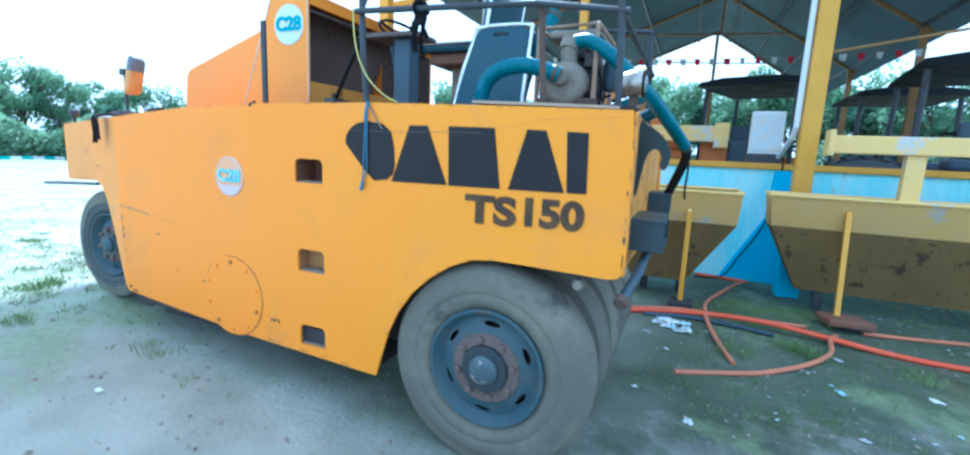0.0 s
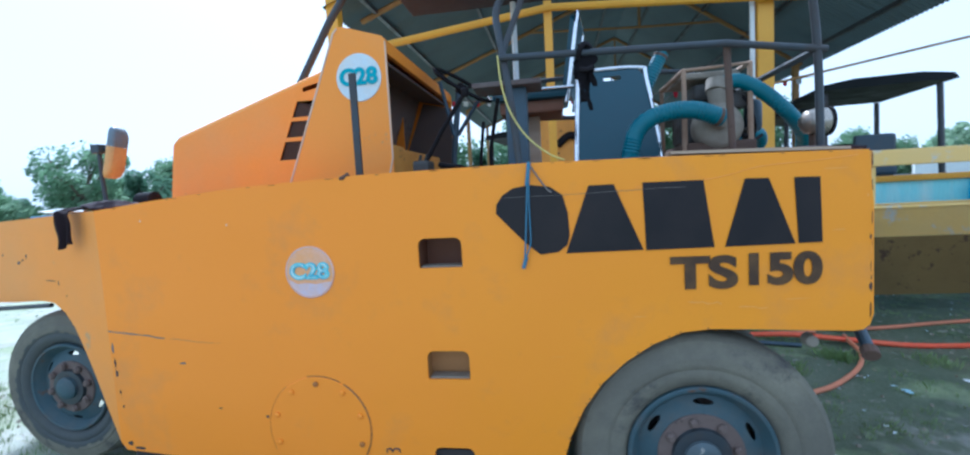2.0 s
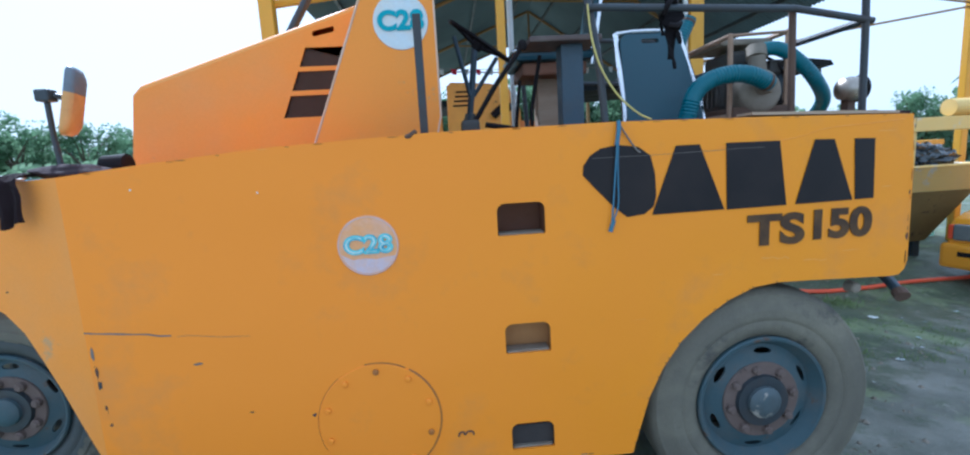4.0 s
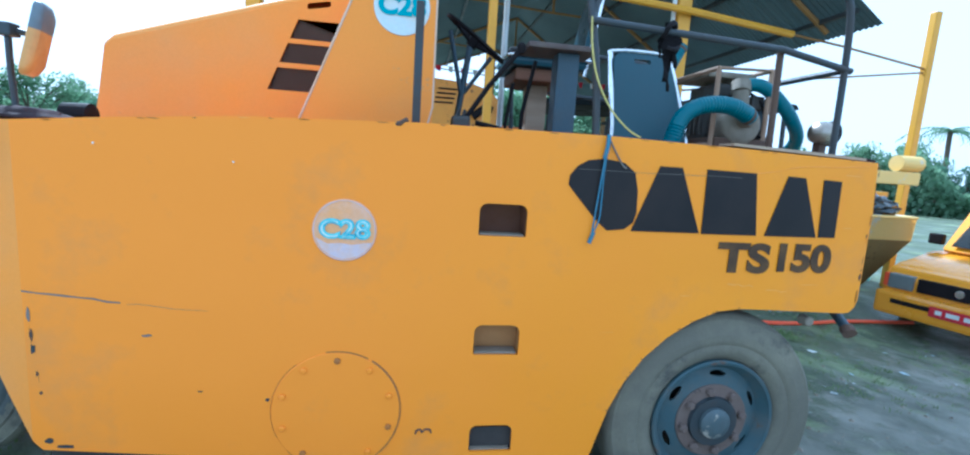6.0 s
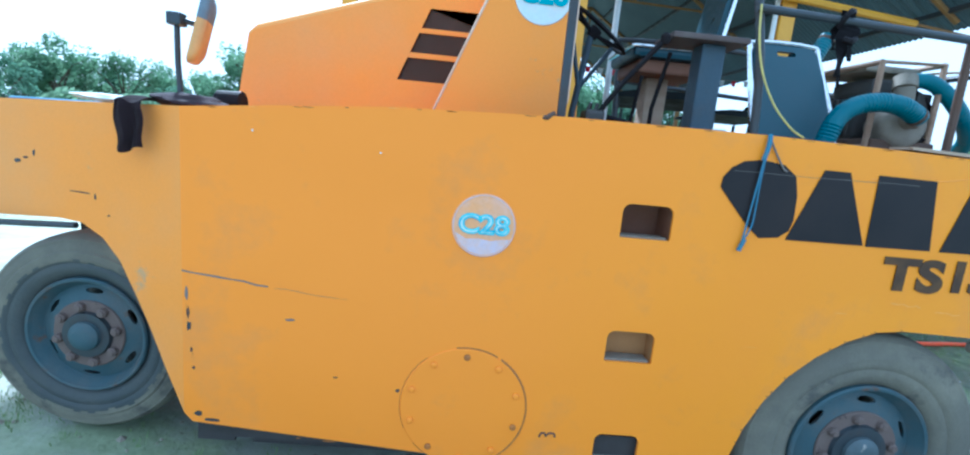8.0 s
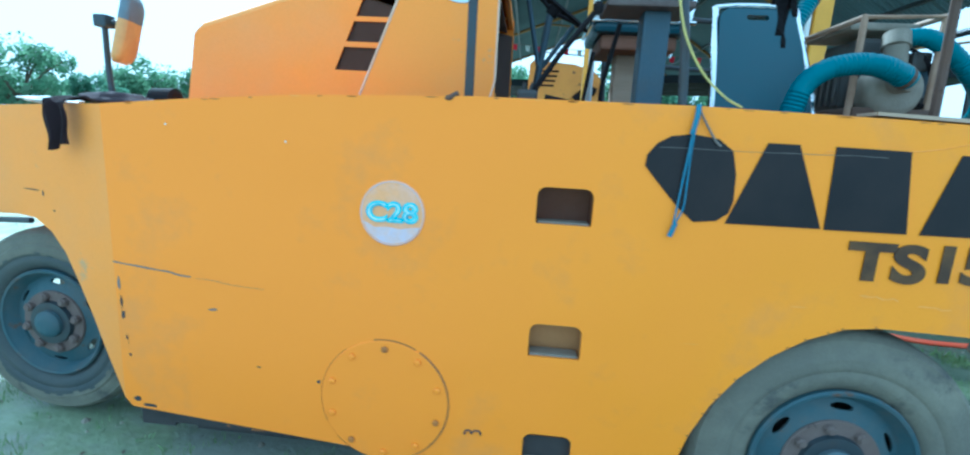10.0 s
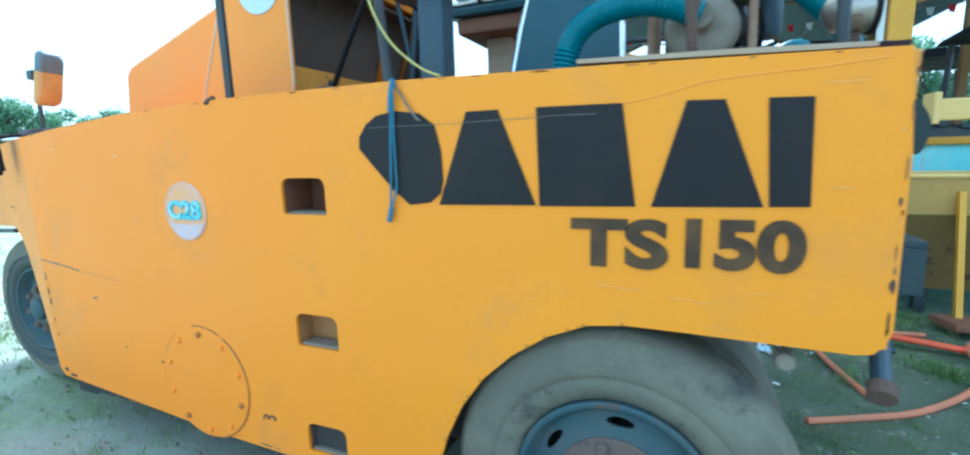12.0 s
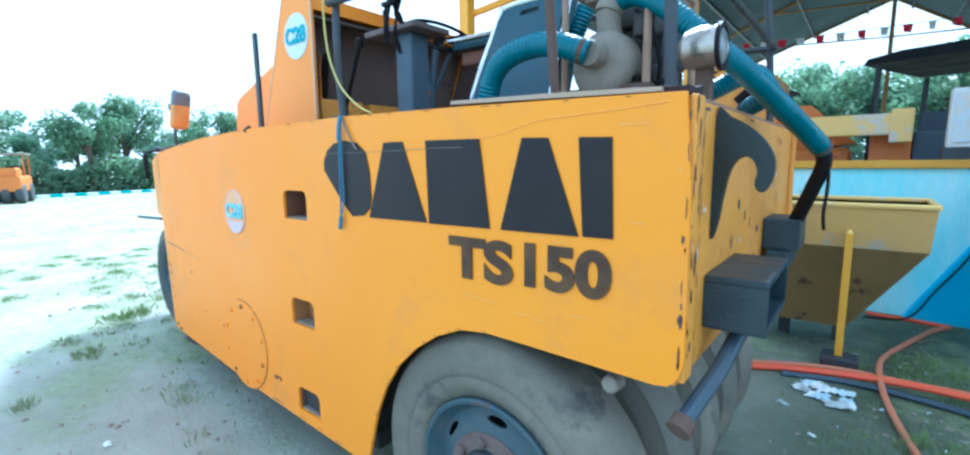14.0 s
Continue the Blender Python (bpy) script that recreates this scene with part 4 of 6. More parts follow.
for x0, y0, z0, z1, wide, drift in ((-0.372, 0.045, 2.085, 1.86, 0.020, -0.006), (-0.352, 0.055, 2.075, 1.92, 0.016, 0.020), (-0.362, 0.065, 2.05, 1.83, 0.012, 0.012), (-0.385, 0.060, 2.06, 1.95, 0.012, -0.018)):
    left, right = [], []
    for k in range(11):
        t = k / 10
        w = wide * (1 - 0.35 * t) * rnd.uniform(0.65, 1.25) * (1.5 if k in (3, 4) else 1)
        c = Vector((x0 + drift * t + 0.006 * math.sin(7 * t), y0 - 0.012 * math.sin(5 * t + x0 * 40), z0 + (z1 - z0) * t))
        left.append(bm.verts.new(c - Vector((w, 0.004 * math.sin(9 * t), 0))))
        right.append(bm.verts.new(c + Vector((w, 0.006 * math.cos(8 * t), 0))))
    for k in range(10):
        bm.faces.new((left[k], right[k], right[k + 1], left[k + 1]))
bmesh.ops.solidify(bm, geom=bm.faces[:], thickness=0.006)
tube(bm, [(-0.39, 0.06, 2.03), (-0.385, 0.035, 2.06), (-0.365, 0.04, 2.08), (-0.345, 0.06, 2.07), (-0.34, 0.08, 2.03)], 0.011, 6, curve=3)
tube(bm, [(-0.385, 0.03, 1.985), (-0.362, 0.022, 1.978), (-0.338, 0.035, 1.99)], 0.010, 6, curve=3)
part("rail_strap", bm, BLACKPAINT, roller, "ragged black strap knotted round the rail")
bm = tube(B(), [(-0.63, 1.72, 1.55), (-0.66, 1.72, 2.2), (-0.6, 1.72, 2.32), (0.38, 1.72, 2.30), (0.46, 1.72, 2.2), (0.5, 1.72, 1.64)], 0.017, 10, curve=4)
tube(bm, [(-0.66, 1.72, 2.05), (0.48, 1.72, 2.0)], 0.015, 8)
tube(bm, [(0.5, 0.16, 2.0), (0.5, 1.72, 2.0)], 0.015, 8)
part("hand_rail", bm, STEEL, roller)
bm = box(B(), -1.5, -0.25, 0.45, 1.65, 2.86, 2.90, 0.012)
part("canopy", bm, CLOTH, roller, "dark maroon canopy roof")
bm = tube(B(), [(-0.75, 1.6, 1.2), (-0.75, 1.6, 2.86)], 0.02, 8)
part("canopy_post", bm, WHITE, roller, "white pipe canopy post")

# steering column and controls
bm = lathe(B(), [(-0.011, 0.19), (0.0, 0.201), (0.011, 0.19), (0.0, 0.179)], (0, 0, 0), axis="z", n=36, closed=True)
for k in range(3):
    w = radians(90 + 120 * k)
    tube(bm, [(0.02 * math.cos(w), 0.02 * math.sin(w), -0.03), (0.185 * math.cos(w), 0.185 * math.sin(w), 0)], 0.010, 6)
lathe(bm, [(-0.05, 0.03), (0.0, 0.034), (0.008, 0.02)], (0, 0, 0), axis="z", n=14)
sw = part("steering_wheel", bm, BLACKPAINT, roller, "thin black three-spoke steering wheel", smooth=True)
sw.matrix_basis = pose(-1.02, 0.95, 2.17, 12, 35, 0)
bm = tube(B(), [(-1.05, 0.95, 2.13), (-1.10, 0.95, 1.75), (-1.14, 0.95, 1.2)], 0.018, 10)
tube(bm, [(-1.16, 0.95, 2.20), (-1.09, 0.94, 1.88)], 0.012, 8)
tube(bm, [(-0.93, 0.95, 2.08), (-1.07, 0.96, 1.88)], 0.012, 8)
part("steering_column", bm, BLUESTEEL, roller, "thin column with two braces")
bm = box(B(), -0.715, -0.615, 0.36, 0.46, 1.165, 2.008, 0.01)
pedestal = part("control_pedestal", bm, BLUESTEEL, roller, "blue-grey control pedestal")
bm = box(B(), -0.86, -0.545, 0.31, 0.52, 2.008, 2.032, 0.006)
part("table_plate", bm, PLATEDUST, pedestal, "dusty dark brown flat plate")
lever = part("lever", tube(B(), [(-1.13, 0.36, 1.66), (-1.02, 0.34, 1.83), (-0.90, 0.31, 1.985)], 0.011, 8), BLACKPAINT, roller, "long black control lever")
part("knob", lathe(B(), [(-0.022, 0.010), (-0.01, 0.019), (0.012, 0.019), (0.022, 0.010)], (-0.893, 0.308, 1.995), axis="z", n=12), BLACKPAINT, lever, smooth=True)
part("lever", tube(B(), [(-1.06, 0.40, 1.68), (-0.95, 0.40, 1.66), (-0.86, 0.42, 1.62)], 0.012, 8), BLACKPAINT, roller)
part("lever", tube(B(), [(-0.83, 0.55, 1.2), (-0.82, 0.55, 1.75), (-0.77, 0.55, 2.0)], 0.010, 8), BLACKPAINT, roller)
part("lever", tube(B(), [(-0.90, 0.62, 1.2), (-0.885, 0.62, 1.70), (-0.86, 0.62, 1.90)], 0.009, 8), BLACKPAINT, roller)
bm = box(B(), -1.17, -1.09, 0.32, 0.44, 1.58, 1.70, 0.015)
for x in (-1.15, -1.12):
    tube(bm, [(x, 0.38, 1.70), (x + 0.01, 0.38, 1.73)], 0.008, 6)
part("valve_block", bm, ENGINE, roller, "greasy hydraulic valve block")
part("valve_stand", box(B(), -1.16, -1.10, 0.34, 0.42, 1.165, 1.58), BLUESTEEL, roller)
bm = box(B(), -0.84, -0.40, 0.84, 1.28, 2.035, 2.10, 0.025)
opseat = part("operator_seat", bm, LEATHER, roller, "dark padded operator seat")
BACK = pose(-0.405, 1.06, 2.07, 0, 9, -7)
bm = B()
prism(bm, [(q * 1.0, h) for q, h in round_rect(-0.20, 0.20, 0.0, 0.42, 0.05)], -0.022, 0.014)
bmesh.ops.rotate(bm, verts=bm.verts[:], cent=(0, 0, 0), matrix=Matrix.Rotation(radians(90), 3, "Z"))
part("seat_back", bm, LEATHER, opseat, smooth=True).matrix_basis = BACK
bm = tube(B(), [(0.02, -0.205, -0.06), (0.02, -0.205, 0.36), (0.02, -0.16, 0.425), (0.02, 0.16, 0.425), (0.02, 0.205, 0.36), (0.02, 0.205, -0.06)], 0.011, 8, curve=3)
part("seat_trim", bm, CHROME, opseat, "bright chrome tube round the backrest", smooth=True).matrix_basis = BACK
part("seat_trim", tube(B(), [(-0.38, 0.835, 2.085), (-0.80, 0.835, 2.085), (-0.85, 0.87, 2.085), (-0.85, 1.25, 2.085)], 0.010, 8, curve=3), CHROME, opseat, "bright chrome tube along the seat", smooth=True)
part("seat_pan", box(B(), -0.80, -0.44, 0.88, 1.24, 1.965, 2.034, 0.015), POCKET, opseat, "brown underside of the seat")
part("seat_post", box(B(), -0.70, -0.58, 1.0, 1.12, 1.165, 1.964, 0.01), PALEBOARD, opseat, "pale dusty post")

# mirror: a curved shell, painted in two colours
def mirror_shell(z0, z1):
    """A slice of the shell between two heights; its face looks along x."""
    out = round_rect(-0.062, 0.062, -0.127, 0.127, 0.035, n=7)
    bm = B()
    rings = []
    for dx, shrink in ((0.017, 0.82), (0.010, 0.95), (0.0, 1.0), (-0.010, 1.0), (-0.014, 0.95)):
        rings.append([bm.verts.new((dx - 0.55 * (v * shrink) ** 2, u * shrink, v * shrink)) for u, v in out])
    for p, q in zip(rings, rings[1:]):
        for i in range(len(out)):
            j = (i + 1) % len(out)
            bm.faces.new((p[i], p[j], q[j], q[i]))
    bm.faces.new(rings[0])
    bm.faces.new(rings[-1][::-1])
    for z, keep_up in ((z0, True), (z1, False)):
        cut = bmesh.ops.bisect_plane(bm, geom=bm.verts[:] + bm.edges[:] + bm.faces[:], plane_co=(0, 0, z), plane_no=(0, 0, 1), clear_inner=keep_up, clear_outer=not keep_up)
        edges = [e for e in cut["geom_cut"] if isinstance(e, bmesh.types.BMEdge)]
        if edges:
            bmesh.ops.edgenet_fill(bm, edges=edges)
    return bm


MIRROR_AT = pose(-2.605, 0.16, 1.822, 0, 13, 17)
mir = part("mirror", mirror_shell(-0.2, 0.03), MIRRORTAN, roller, "curved wing mirror, tan-orange back below grey", smooth=True)
mir.matrix_basis = MIRROR_AT
part("mirror_back", mirror_shell(0.0305, 0.2), MIRRORGREY, mir, "grey painted upper part", smooth=True)
bm = tube(B(), [(-2.67, 0.135, 1.53), (-2.685, 0.14, 1.70), (-2.69, 0.145, 1.845)], 0.010, 8)
box(bm, -2.715, -2.665, 0.12, 0.17, 1.825, 1.87, 0.008)
tube(bm, [(-2.68, 0.15, 1.85), (-2.63, 0.17, 1.84)], 0.011, 8)
part("mirror_arm", bm, STEEL, roller, "dark mirror arm with a clamp")
bm = lathe(B(), [(0.0, 0.012), (0.06, 0.012), (0.065, 0.03), (0.09, 0.036), (0.115, 0.03), (0.125, 0.012)], (-3.74, 0.345, 1.50), axis="z", n=16)
part("nose_lamp", bm, STEEL, roller, "small dark knob lamp on the nose corner", smooth=True)
bm = lathe(B(), [(-0.05, 0.03), (-0.04, 0.042), (0.05, 0.045), (0.055, 0.03)], (-2.56, 0.25, 1.585), axis="x", n=18)
part("lamp", bm, BLACKPAINT, roller, "small round black lamp")

# ---- loose things on the roller ----
def rib_hose(name, pts, r, material, label, n=16, rib=0.085):
    hose = thing(name, label, "hose")
    part("tube", tube(B(), pts, r, n, rib=rib, pitch=0.013, curve=7), material, hose, smooth=True)
    for p, q in ((pts[0], pts[1]), (pts[-1], pts[-2])):
        p, q = Vector(p), Vector(q)
        d = (q - p).normalized()
        part("clamp", tube(B(), [p + d * 0.012, p + d * 0.026], r * 1.1, 14), RUST, hose, "rusty hose clamp")
    return hose


pump = thing("water_pump", "dusty motor water pump in a rusty tube frame on the deck", "water pump")
bm = lathe(B(), [(0.0, 0.03), (0.0, 0.07), (0.012, 0.092), (0.03, 0.104), (0.09, 0.104), (0.105, 0.09), (0.115, 0.06), (0.17, 0.055)], (0.225, 0.36, 1.765), n=32)
tube(bm, [(0.235, 0.42, 1.84), (0.225, 0.42, 1.93)], 0.038, 14)
tube(bm, [(0.225, 0.42, 1.92), (0.235, 0.44, 1.97)], 0.045, 14)
part("casing", bm, CAST, pump, "dusty round cast casing", smooth=True)
part("inlet", lathe(B(), [(-0.045, 0.036), (-0.03, 0.042), (0.01, 0.042), (0.01, 0.03)], (0.215, 0.35, 1.79), n=20), CAST, pump, smooth=True)
engine = part("engine", box(B(), 0.13, 0.34, 0.55, 0.82, 1.70, 1.90, 0.02), ENGINE, pump, "greasy black engine block")
part("cylinder_head", box(B(), 0.16, 0.30, 0.52, 0.76, 1.902, 1.98, 0.02), ENGINE, engine)
part("air_filter", lathe(B(), [(0, 0.05), (0.02, 0.062), (0.10, 0.062), (0.11, 0.045)], (0.30, 0.47, 1.78), n=18), ENGINE, engine, smooth=True)
part("fuel_cup", lathe(B(), [(0.0, 0.02), (0.01, 0.024), (0.05, 0.024), (0.06, 0.015)], (0.37, 0.46, 1.70), axis="z", n=16), ENGINE, engine, smooth=True)
for k in range(6):
    part("cooling_fin", box(B(), 0.12, 0.35, 0.56 + 0.042 * k, 0.575 + 0.042 * k, 1.72, 1.89), ENGINE, engine)
part("muffler", lathe(B(), [(-0.075, 0.012), (-0.068, 0.03), (-0.05, 0.038), (0.05, 0.038), (0.068, 0.03), (0.075, 0.012)], (0.415, 0.52, 1.815), axis="z", n=18), BLUESTEEL, engine, "blue-grey round muffler", smooth=True)
part("carburettor", box(B(), 0.30, 0.37, 0.43, 0.52, 1.845, 1.915, 0.012), ENGINE, engine)
for pts in ([(0.33, 0.44, 1.90), (0.37, 0.42, 1.84), (0.36, 0.41, 1.74), (0.40, 0.44, 1.65)], [(0.30, 0.46, 1.93), (0.35, 0.43, 1.88), (0.39, 0.43, 1.76), (0.37, 0.45, 1.66)], [(0.28, 0.44, 1.70), (0.33, 0.40, 1.72), (0.38, 0.42, 1.70), (0.43, 0.46, 1.72)]):
    part("fuel_line", tube(B(), pts, 0.007, 6, curve=4), BLACKPAINT, engine, "black rubber line")
part("pump_base", box(B(), 0.09, 0.38, 0.38, 0.86, 1.612, 1.70, 0.01), RUST, pump)
bm = box(B(), 0.10, 0.36, 0.50, 0.80, 2.0, 2.03, 0.008)
part("tank", bm, CAST, pump)
for y in (0.40, 0.85):
    bm = tube(B(), [(0.085, y, 1.645), (0.085, y, 2.02), (0.36, y, 2.03), (0.36, y, 1.645)], 0.013, 8)
    part("frame_hoop", bm, TANFRAME, pump)
for x, z in ((0.085, 1.66), (0.36, 1.66), (0.085, 2.02), (0.36, 2.03)):
    part("frame_bar", tube(B(), [(x, 0.40, z), (x, 0.85, z)], 0.012, 8), TANFRAME, pump)
rib_hose("suction_hose", [(0.215, 0.31, 1.79), (0.12, 0.29, 1.825), (0.03, 0.29, 1.835), (-0.07, 0.29, 1.815), (-0.135, 0.295, 1.765), (-0.165, 0.30, 1.68), (-0.18, 0.31, 1.58), (-0.215, 0.32, 1.40), (-0.30, 0.4, 1.17)], 0.036, HOSE, "ribbed blue-green suction hose arching to the pump inlet")
rib_hose("discharge_hose", [(0.235, 0.44, 1.955), (0.32, 0.41, 1.958), (0.42, 0.40, 1.895), (0.52, 0.41, 1.80), (0.605, 0.47, 1.715), (0.675, 0.64, 1.63), (0.725, 0.80, 1.565), (0.772, 0.945, 1.50)], 0.030, HOSE, "ribbed blue-green hose hanging over the rear edge")
rib_hose("suction_hose", [(0.28, 0.9, 1.66), (0.45, 0.86, 1.72), (0.56, 0.85, 1.76), (0.60, 0.95, 1.70), (0.5, 1.1, 1.66)], 0.032, HOSE, "ribbed blue-green hose coiled on the deck")
rib_hose("suction_hose", [(-0.13, 0.72, 1.60), (-0.09, 0.71, 1.82), (-0.02, 0.715, 2.02), (0.065, 0.735, 2.19)], 0.034, HOSE, "ribbed blue-green hose standing up behind the chair")
pipe_end = solid("black_pipe", tube(B(), [(0.768, 0.935, 1.507), (0.778, 0.975, 1.45), (0.745, 1.02, 1.35), (0.70, 1.09, 1.235)], 0.025, 10, curve=4), BLACKPAINT, "black pipe hanging from the hose end", "pipe")
part("cord", tube(B(), [(0.79, 0.97, 1.48), (0.795, 0.97, 1.38), (0.79, 0.96, 1.28), (0.795, 0.965, 1.22)], 0.006, 6, curve=4), BLACKPAINT, pipe_end, "thin black cord")
lamp = thing("work_lamp", "round brass-coloured work lamp on the rear deck", "lamp")
bm = lathe(B(), [(0.036, 0.040), (0.032, 0.052), (-0.01, 0.055), (-0.048, 0.045), (-0.068, 0.018)], (0.562, 0.26, 1.742), axis="x", n=26)
part("housing", bm, LAMPMETAL, lamp, "scratched shiny metal shell", smooth=True)
part("lens", lathe(B(), [(0.037, 0.044), (0.044, 0.03), (0.046, 0.005)], (0.562, 0.26, 1.742), axis="x", n=26), LAMPGLASS, lamp, smooth=True)
part("lamp_ring", lathe(B(), [(0.030, 0.050), (0.030, 0.058), (0.040, 0.058), (0.040, 0.046)], (0.562, 0.26, 1.742), axis="x", n=26, closed=True), BLACKPAINT, lamp, "dark rubber ring round the glass", smooth=True)
part("bracket", box(B(), 0.54, 0.575, 0.25, 0.29, 1.605, 1.70), RUST, lamp)

# padded chair with chrome frame, leaning against the side
chair = thing("padded_chair", "dark blue-green padded chair with chrome tube frame", "chair", at=(-0.20, 0.445, 1.165), rz=0)
def lean(z):
    return max(0.0, z - 0.45) * 0.42


bm = B()
outer = [(x * (1.12 - 0.24 * (z - 0.46) / 0.47), z) for x, z in round_rect(-0.17, 0.17, 0.47, 0.935, 0.05)]
plate(bm, outer, [round_rect(-0.045, 0.045, 0.885, 0.908, 0.011)], 0.035, lambda u, v, w: (u, lean(v) + w - 0.018, v))
part("backrest", bm, LEATHER, chair, smooth=True)
bm = tube(B(), [(-0.21, 0.02, 0.0), (-0.197, 0.0, 0.45), (-0.165, lean(0.88), 0.88), (-0.135, lean(0.945), 0.945), (0.135, lean(0.945), 0.945), (0.165, lean(0.88), 0.88), (0.197, 0.0, 0.45), (0.21, 0.02, 0.0)], 0.012, 8, curve=4)
part("back_frame", bm, CHROME, chair, "bright chrome tube", smooth=True)
bm = box(B(), -0.19, 0.19, -0.42, -0.02, 0.40, 0.46, 0.025)
part("seat", bm, LEATHER, chair)
for x in (-0.17, 0.17):
    part("leg", tube(B(), [(x, -0.38, 0.40), (x * 1.1, -0.40, 0.0)], 0.011, 8), CHROME, chair)

# cloth over the panel edge
bm = B()
cols, rows_ = 10, 12
verts = []
for j in range(rows_):
    t = j / (rows_ - 1)
    row = []
    for i in range(cols):
        u = i / (cols - 1)
        x = -2.80 + 0.095 * u + 0.006 * math.sin(9 * t + 3 * u)
        fold = 0.010 * math.sin(u * 11 + 2 * t)
        if t < 0.3:
            y, z = 0.10 - 0.13 * t / 0.3, 1.565 + 0.008 * math.sin(u * 7) - 0.02 * (t / 0.3) ** 3
        else:
            y, z = -0.022 + fold, 1.545 - (0.155 + 0.012 * math.sin(u * 5)) * (t - 0.3) / 0.7
        row.append(bm.verts.new((x, y, z)))
    verts.append(row)
for a, b in zip(verts, verts[1:]):
    for i in range(cols - 1):
        bm.faces.new((a[i], a[i + 1], b[i + 1], b[i]))
bmesh.ops.solidify(bm, geom=bm.faces[:], thickness=0.005)
solid("rag", bm, CLOTH, "dark maroon rag draped over the panel edge", "cloth", smooth=True)
bm = B()
t = bmesh.new()
bmesh.ops.create_icosphere(t, subdivisions=3, radius=0.06)
for v in t.verts:
    v.co = Vector((v.co.x * 2.2, v.co.y * 1.4, v.co.z * 0.5)) * (1 + 0.35 * noise.noise(v.co * 22))
add(bm, t, pose(-2.62, 0.12, 1.565))
solid("rag", bm, CLOTH, "crumpled dark rag lying on the nose deck", "cloth", smooth=True)

# cords
bm = B()
t = bmesh.new()
bmesh.ops.create_icosphere(t, subdivisions=3, radius=0.05)
for v in t.verts:
    v.co = Vector((v.co.x * 2.4, v.co.y * 1.2, v.co.z * 0.28)) * (1 + 0.4 * noise.noise(v.co * 30))
add(bm, t, pose(-2.93, 0.15, 1.555))
solid("rag", bm, WHITE, "small white rag lying on the nose edge", "cloth", smooth=True)
solid("blue_tube", tube(B(), [(-3.6, 0.5, 1.52), (-3.2, 0.48, 1.53), (-2.95, 0.45, 1.535)], 0.018, 8), ROPE_BLUE, "blue plastic tube lying on the nose deck", "tube")
solid("yellow_cord", tube(B(), [(-0.70, 0.01, 2.06), (-0.69, 0.005, 1.95), (-0.66, 0.0, 1.84), (-0.60, 0.0, 1.74), (-0.52, 0.01, 1.67), (-0.46, 0.02, 1.642)], 0.0035, 6, curve=5), ROPE_YELLOW, "yellow cord tied to the rail", "cord")
bm = tube(B(), [(-0.602, -0.012, 1.63), (-0.61, -0.016, 1.52), (-0.622, -0.012, 1.36), (-0.632, -0.012, 1.24)], 0.0034, 6, curve=4)
tube(bm, [(-0.596, -0.014, 1.63), (-0.604, -0.012, 1.50), (-0.604, -0.012, 1.40), (-0.606, -0.012, 1.32), (-0.628, -0.014, 1.265)], 0.003, 6, curve=4)
tube(bm, [(-0.61, -0.016, 1.55), (-0.602, -0.018, 1.60), (-0.598, -0.010, 1.64)], 0.008, 6, curve=3)
tube(bm, [(-0.638, -0.012, 1.225), (-0.624, -0.014, 1.27)], 0.008, 6)
solid("blue_rope", bm, ROPE_BLUE, "frayed blue rope hanging from the rail post", "rope")
solid("grey_cord", tube(B(), [(-0.60, -0.006, 1.638), (-0.565, -0.008, 1.58), (-0.53, -0.008, 1.53), (-0.515, -0.009, 1.52)], 0.0035, 6, curve=3), ROPE_GREY, "thin grey cord over the panel edge", "cord")

# ---- the open shed behind ----
SX, RIDGE, Y0, Y1 = 1.12, 5.32, 3.31, 15.0
EAVES = (-3.05, 4.0)
def roof_z(x):
    return RIDGE - (0.67 * (x - SX) if x > SX else 0.385 * (SX - x))


for side_x in EAVES:
    bm = B()
    k = int((Y1 - Y0) / 0.038)
    lo, hi = [], []
    for i in range(k + 1):
        y = Y0 + (Y1 - Y0) * i / k
        d = 0.010 if i % 2 else -0.010
        lo.append(bm.verts.new((SX, y, RIDGE + d)))
        hi.append(bm.verts.new((side_x, y, roof_z(side_x) + d)))
    for i in range(k):
        bm.faces.new((lo[i], lo[i + 1], hi[i + 1], hi[i]))
    bmesh.ops.solidify(bm, geom=bm.faces[:], thickness=0.004)
    solid("shed_roof", bm, SHEET, "corrugated zinc sheet roof slope of the open shed", "roof", kind="structure")
frame_shed = thing("shed_frame", "yellow steel frame of the open shed with trusses", "shed frame", kind="structure")
for x, y, w in ((1.90, 4.10, 0.085), (-0.52, 3.92, 0.048), (-2.95, 3.42, 0.07), (5.85, 4.3, 0.05)):
    part("post", box(B(), x - w, x + w, y - w, y + w, 0, max(roof_z(x) - 0.05, 4.0), 0.012), POST, frame_shed)
part("footing", box(B(), 1.79, 2.01, 3.99, 4.21, 0, 1.02, 0.015), BLUEWALL, frame_shed, "bright blue painted concrete footing of the post")
for y in (7.4, 11.0, 14.6):
    for x in (-2.84, 3.75):
        part("post", box(B(), x - 0.045, x + 0.045, y - 0.045, y + 0.045, 0, roof_z(x) - 0.05), TRUSS, frame_shed)
part("post", box(B(), SX - 0.045, SX + 0.045, 14.55, 14.64, 0, RIDGE - 0.05), TRUSS, frame_shed)
